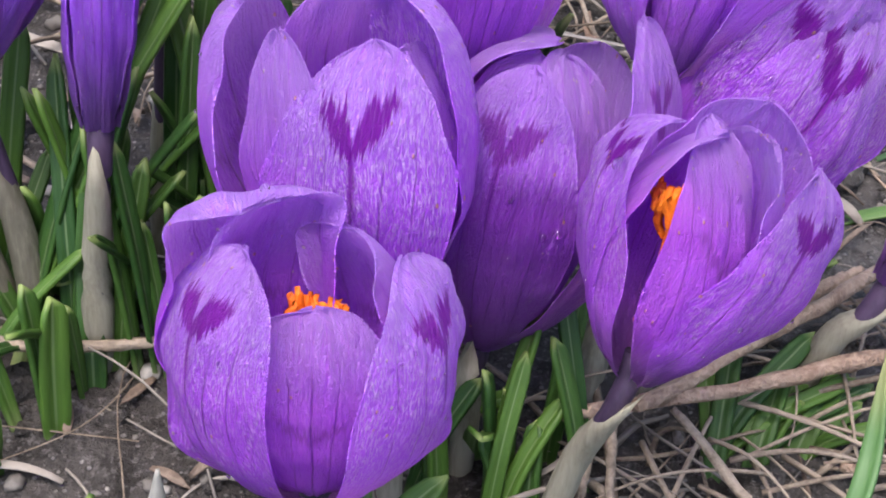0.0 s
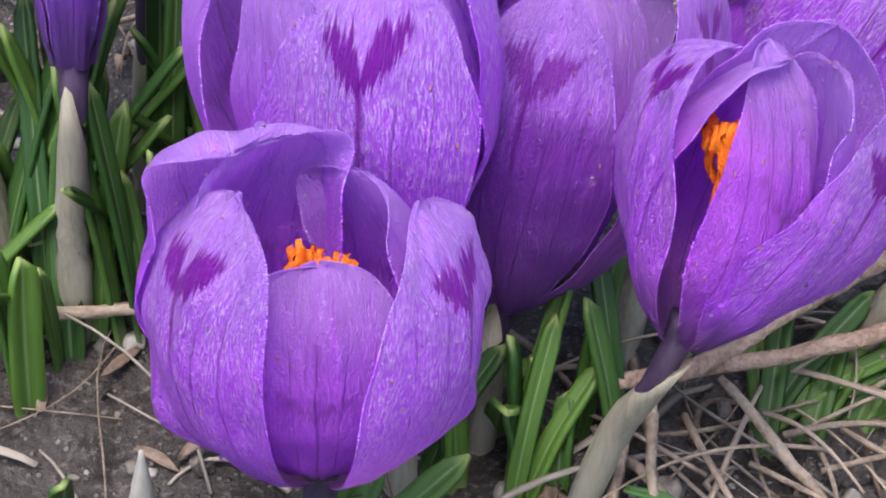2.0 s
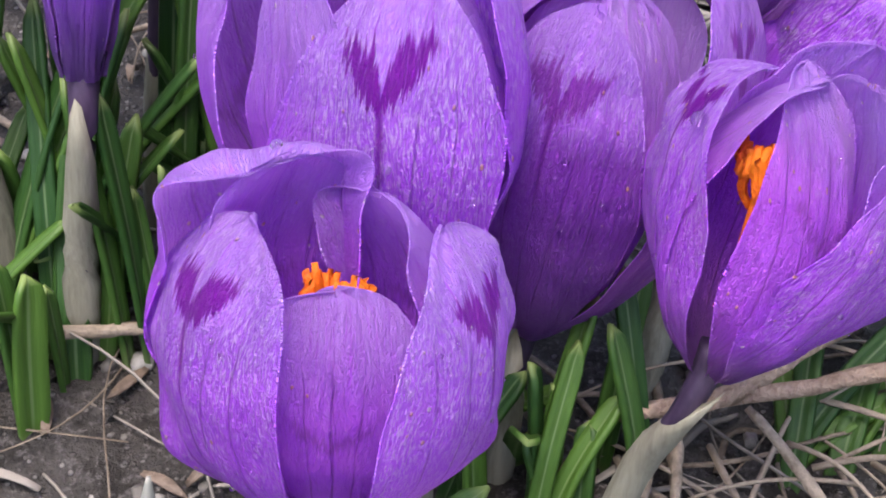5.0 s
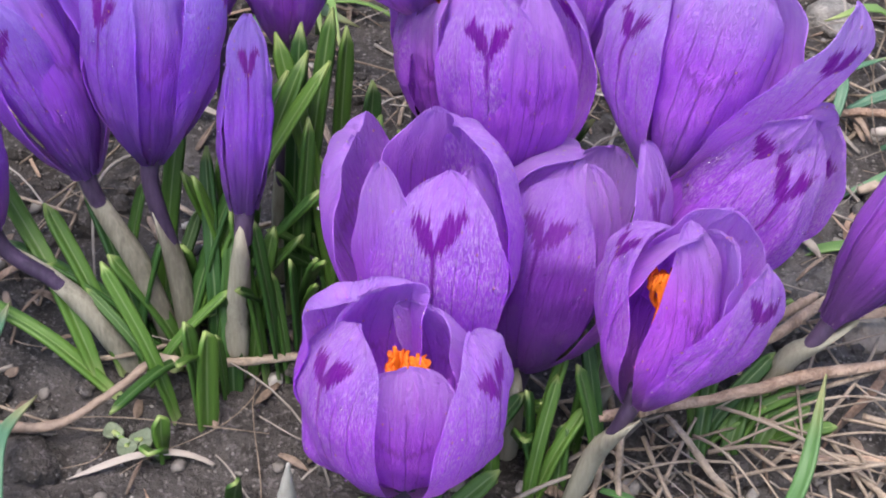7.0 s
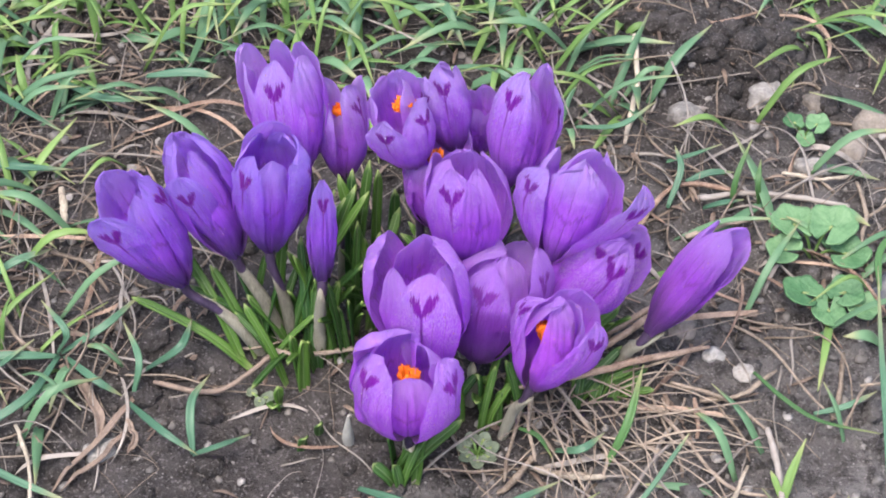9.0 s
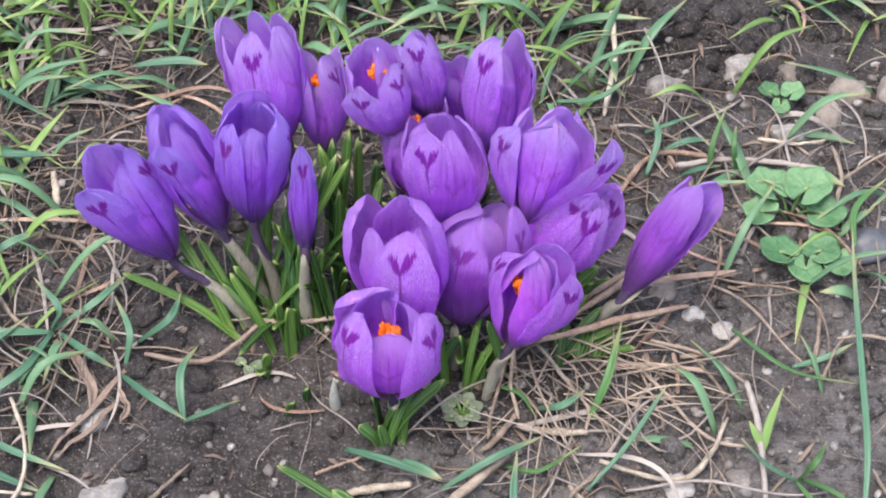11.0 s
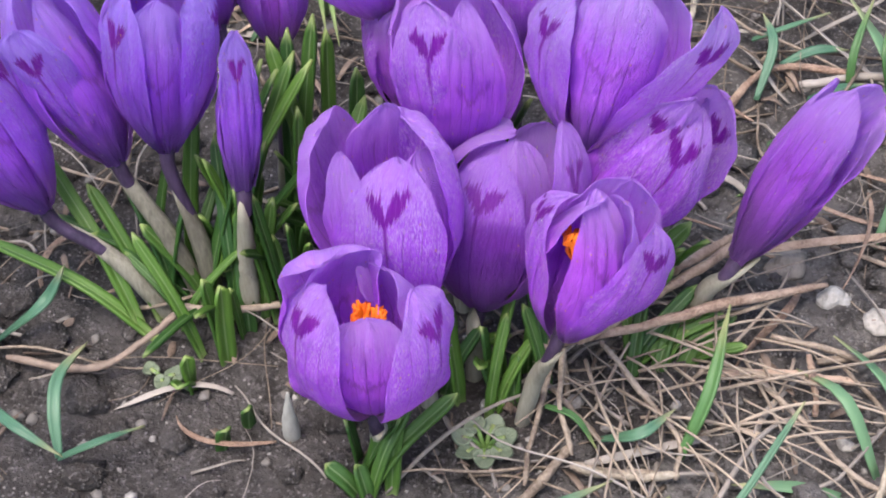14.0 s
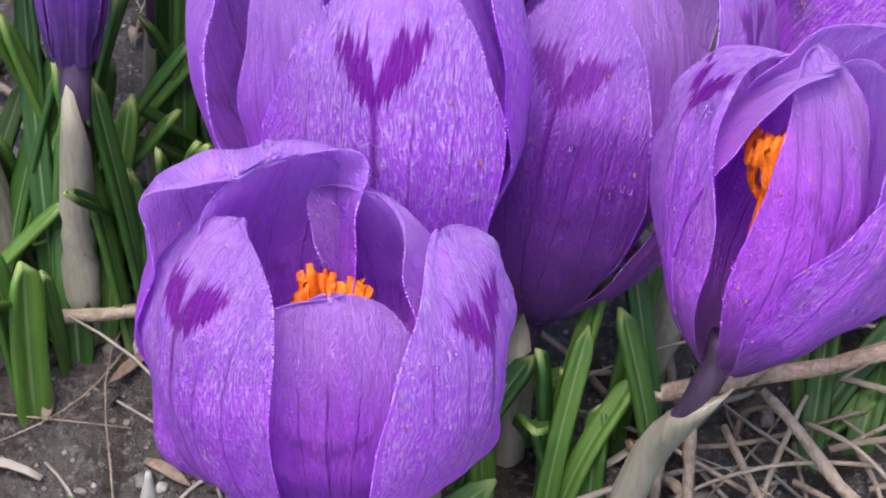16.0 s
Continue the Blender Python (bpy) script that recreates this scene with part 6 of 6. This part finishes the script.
weed(0.1480, 0.0930, [(-0.008, 0.006, 0.012, 0.0085, 0.4, 5), (0.006, 0.004, 0.013, 0.0090, -0.6, 5), (-0.012, -0.004, 0.009, 0.0065, 1.2, 5), (0.012, -0.005, 0.008, 0.0075, -1.6, 5)],
     "weed", "pale green weed with scalloped round leaves on stalks", 61)
weed(0.1490, 0.0700, [(-0.008, 0.000, 0.009, 0.0075, 0.9, 5), (0.008, 0.001, 0.008, 0.0070, -0.9, 5), (0.001, -0.007, 0.007, 0.0065, 3.0, 5), (0.014, -0.004, 0.006, 0.0060, -1.8, 5)],
     "weed", "bright green scalloped weed close to the soil", 71)
weed(0.1500, 0.1500, [(-0.004, 0.003, 0.008, 0.0042, 0.4, 5), (0.005, 0.001, 0.009, 0.0048, -0.6, 5), (0.000, -0.004, 0.006, 0.0038, 3.0, 5)],
     "weed", "small fresh weed seedling by a white stone", 81)
weed(0.0226, 0.0041, [(0.005 * math.cos(a), 0.005 * math.sin(a), 0.004, 0.0026, a - 1.57, 3) for a in (0.2, 1.1, 2.0, 2.9, 3.8, 4.7, 5.6)],
     "weed_grey", "small grey-green lobed rosette on the soil", 91)
weed(-0.0540, 0.0270, [(-0.003, 0.002, 0.002, 0.0020, 0.4, 3), (0.003, 0.000, 0.002, 0.0024, -0.6, 3), (0.000, -0.002, 0.002, 0.0020, 2.6, 3)],
     "weed_grey", "tiny grey-green seedling leaves lying on soil", 95)


def spindle(name, points, radii, material, label, category, seed):
    line = spline(points, 24)
    r = np.interp(np.linspace(0, 1, 24), np.linspace(0, 1, len(radii)), radii)
    v, f, uv = tube_data(line, r, 14, seed, 0.05)
    return tagged(new(name, mesh_of(name, v, f, material, uv)), label, category)


spindle("leaf_bud", [(-0.0220, 0.0094, -0.004), (-0.0222, 0.0096, 0.006), (-0.0218, 0.0100, 0.0165)], [0.0017, 0.0020, 0.0021, 0.0017, 0.0010, 0.0003], M["white_bud"], "pale whitish sheathed bud standing in soil", "bud", 3)


def fallen_flower(x, y, turn):
    """A wilted bloom lying flat, its limp petals folded along it."""
    rng = np.random.RandomState(17)
    thing = new("fallen_flower")
    thing.location = (x, y, ground_z(x, y) + 0.0022)
    for k, az in enumerate((-100, -40, 20, 80, 150)):
        v, f, uv = petal_mesh(0.030 * rng.uniform(0.85, 1.05), 0.0014, 16, -14, 0.0072, rng, wave=1.5)
        ob = part("petal", mesh_of("petal", v, f, M["fallen"], uv), thing)
        ob.matrix_local = Matrix.Rotation(turn, 4, "Z") @ Matrix.Diagonal((1, 1, 0.55, 1)) @ Matrix.Rotation(radians(84), 4, "Y") @ Matrix.Rotation(radians(az), 4, "Z")
    v, f, uv = tube_data(spline([(-0.012, 0.001, -0.001), (-0.005, 0, 0), (0.002, 0, 0)], 8), np.full(8, 0.0012), 8, 3, 0.08)
    ob = part("stem", mesh_of("stem", v, f, M["tube"], uv), thing)
    ob.matrix_local = Matrix.Rotation(turn, 4, "Z")
    return tagged(thing, "withered blue-violet crocus flower lying on soil", "flower")


fallen_flower(-0.0560, -0.0410, -0.05)
spindle("white_petal", [(-0.0280, -0.0500, 0.003), (-0.0200, -0.0480, 0.0055), (-0.0100, -0.0500, 0.003)], [0.0008, 0.0030, 0.0036, 0.0030, 0.0008], M["white_bud"], "pale white bud lying on the soil", "bud", 5)


# ---- water drops on the petals ----
def water_drop(at, normal, r):
    """A flattened bead of water clinging to a surface."""
    r = r * 1.05
    z = Vector(normal).normalized()
    turn = z.to_track_quat("Z", "Y").to_matrix().to_4x4()
    v = ICO[0] * np.array([r, r * 0.92, r * 0.80]) + np.array([0, 0, r * 0.36])
    ob = new("water_drop", mesh_of("water_drop", v, ICO[1], M["water"]))
    ob.matrix_world = Matrix.Translation(Vector(at)) @ turn
    return tagged(ob, "clear round water drop clinging to a violet petal", "water drop", "water drops")


water_drop((0.0367, 0.0165, 0.0651), (-0.48, -0.68, 0.56), 0.00098)
water_drop((0.0379, 0.0216, 0.0680), (-0.71, -0.51, 0.49), 0.00048)
water_drop((0.0400, 0.0075, 0.0521), (0.20, -0.94, 0.29), 0.00058)
water_drop((0.0307, 0.0231, 0.0481), (-0.02, -0.93, 0.38), 0.00077)
water_drop((0.0245, 0.0250, 0.0522), (-0.27, -0.86, 0.43), 0.00053)
water_drop((0.0245, 0.0227, 0.0439), (-0.32, -0.93, 0.16), 0.00046)
water_drop((-0.0067, 0.0091, 0.0664), (-0.25, 0.28, 0.93), 0.00065)
water_drop((0.0546, 0.0401, 0.0669), (-0.78, -0.49, 0.40), 0.00087)
water_drop((0.0647, 0.0367, 0.0744), (-0.26, -0.91, 0.32), 0.00063)
water_drop((0.0038, 0.0121, 0.0602), (-0.45, -0.89, 0.10), 0.00049)
water_drop((0.0259, 0.0473, 0.0774), (0.44, -0.85, 0.29), 0.00061)
water_drop((0.0119, 0.0473, 0.0753), (-0.46, -0.88, 0.06), 0.00040)
water_drop((-0.0641, 0.0541, 0.0620), (0.22, -0.96, 0.17), 0.00095)
water_drop((-0.0675, 0.0541, 0.0637), (0.54, -0.83, 0.15), 0.00063)
water_drop((0.0601, 0.0379, 0.0717), (-0.25, -0.97, 0.07), 0.00061)
water_drop((0.0537, 0.0404, 0.0654), (-0.80, -0.43, 0.43), 0.00092)
water_drop((0.0046, 0.0604, 0.0800), (-0.38, -0.69, 0.61), 0.00074)
water_drop((-0.0520, 0.0735, 0.0850), (0.57, -0.79, -0.22), 0.00061)
water_drop((0.0408, 0.0845, 0.0824), (0.61, -0.64, 0.47), 0.00057)
water_drop((0.0516, 0.0044, 0.0578), (0.19, -0.97, 0.17), 0.00040)
water_drop((0.0078, -0.0028, 0.0580), (0.82, -0.42, 0.39), 0.00040)
water_drop((-0.0571, 0.0557, 0.0789), (-0.55, -0.81, 0.19), 0.00056)
water_drop((-0.0533, 0.0521, 0.0766), (-0.60, -0.78, 0.16), 0.00047)
water_drop((-0.0641, 0.0540, 0.0611), (0.05, -0.99, 0.10), 0.00058)
water_drop((-0.0437, 0.0536, 0.0672), (0.70, -0.71, -0.06), 0.00057)
water_drop((0.0513, 0.0136, 0.0624), (0.22, -0.74, 0.63), 0.00045)
water_drop((0.1048, 0.0419, 0.0574), (-0.54, -0.79, 0.30), 0.00058)
water_drop((0.0964, 0.0393, 0.0451), (0.27, -0.95, 0.16), 0.00058)
water_drop((0.1004, 0.0408, 0.0523), (0.02, -0.96, 0.29), 0.00048)
water_drop((0.0203, 0.0265, 0.0523), (-0.67, -0.62, 0.40), 0.00047)
water_drop((0.0289, 0.0232, 0.0474), (-0.10, -0.96, 0.26), 0.00056)
water_drop((0.0618, 0.0088, 0.0616), (0.29, -0.92, 0.27), 0.00046)
water_drop((0.0392, 0.0064, 0.0487), (-0.12, -0.98, 0.18), 0.00046)
water_drop((-0.0933, 0.0480, 0.0605), (0.19, -0.98, 0.05), 0.00058)
water_drop((-0.0820, 0.0545, 0.0648), (0.65, -0.68, 0.34), 0.00048)
water_drop((0.0276, 0.0504, 0.0820), (0.52, -0.68, 0.51), 0.00047)
water_drop((0.0080, 0.0352, 0.0783), (-0.75, -0.40, 0.53), 0.00047)
water_drop((0.0578, 0.0341, 0.0657), (-0.44, -0.64, 0.63), 0.00057)
water_drop((0.0525, 0.0433, 0.0686), (0.16, -0.96, -0.25), 0.00056)
water_drop((0.0504, 0.0412, 0.0591), (-0.91, -0.31, 0.26), 0.00062)
water_drop((0.0185, 0.0260, 0.0459), (-0.55, -0.82, 0.15), 0.00050)


def fine_dew():
    """All the finest droplets, joined."""
    bm = bmesh.new()
    bmesh.ops.create_icosphere(bm, subdivisions=1, radius=1.0)
    ball = np.array([q.co[:] for q in bm.verts])
    tri = [tuple(w.index for w in q.verts) for q in bm.faces]
    bm.free()
    verts, faces = [], []
    for p, n, r in DEW:
        faces += [tuple(i + len(verts) * len(ball) for i in f) for f in tri]
        verts.append(ball * r + np.array(p + n * r * 0.5))
    ob = new("dew", mesh_of("dew", np.concatenate(verts), faces, M["water"]))
    return tagged(ob, "fine clear dew beads scattered over violet petals", "dew", kind="stuff")


fine_dew()
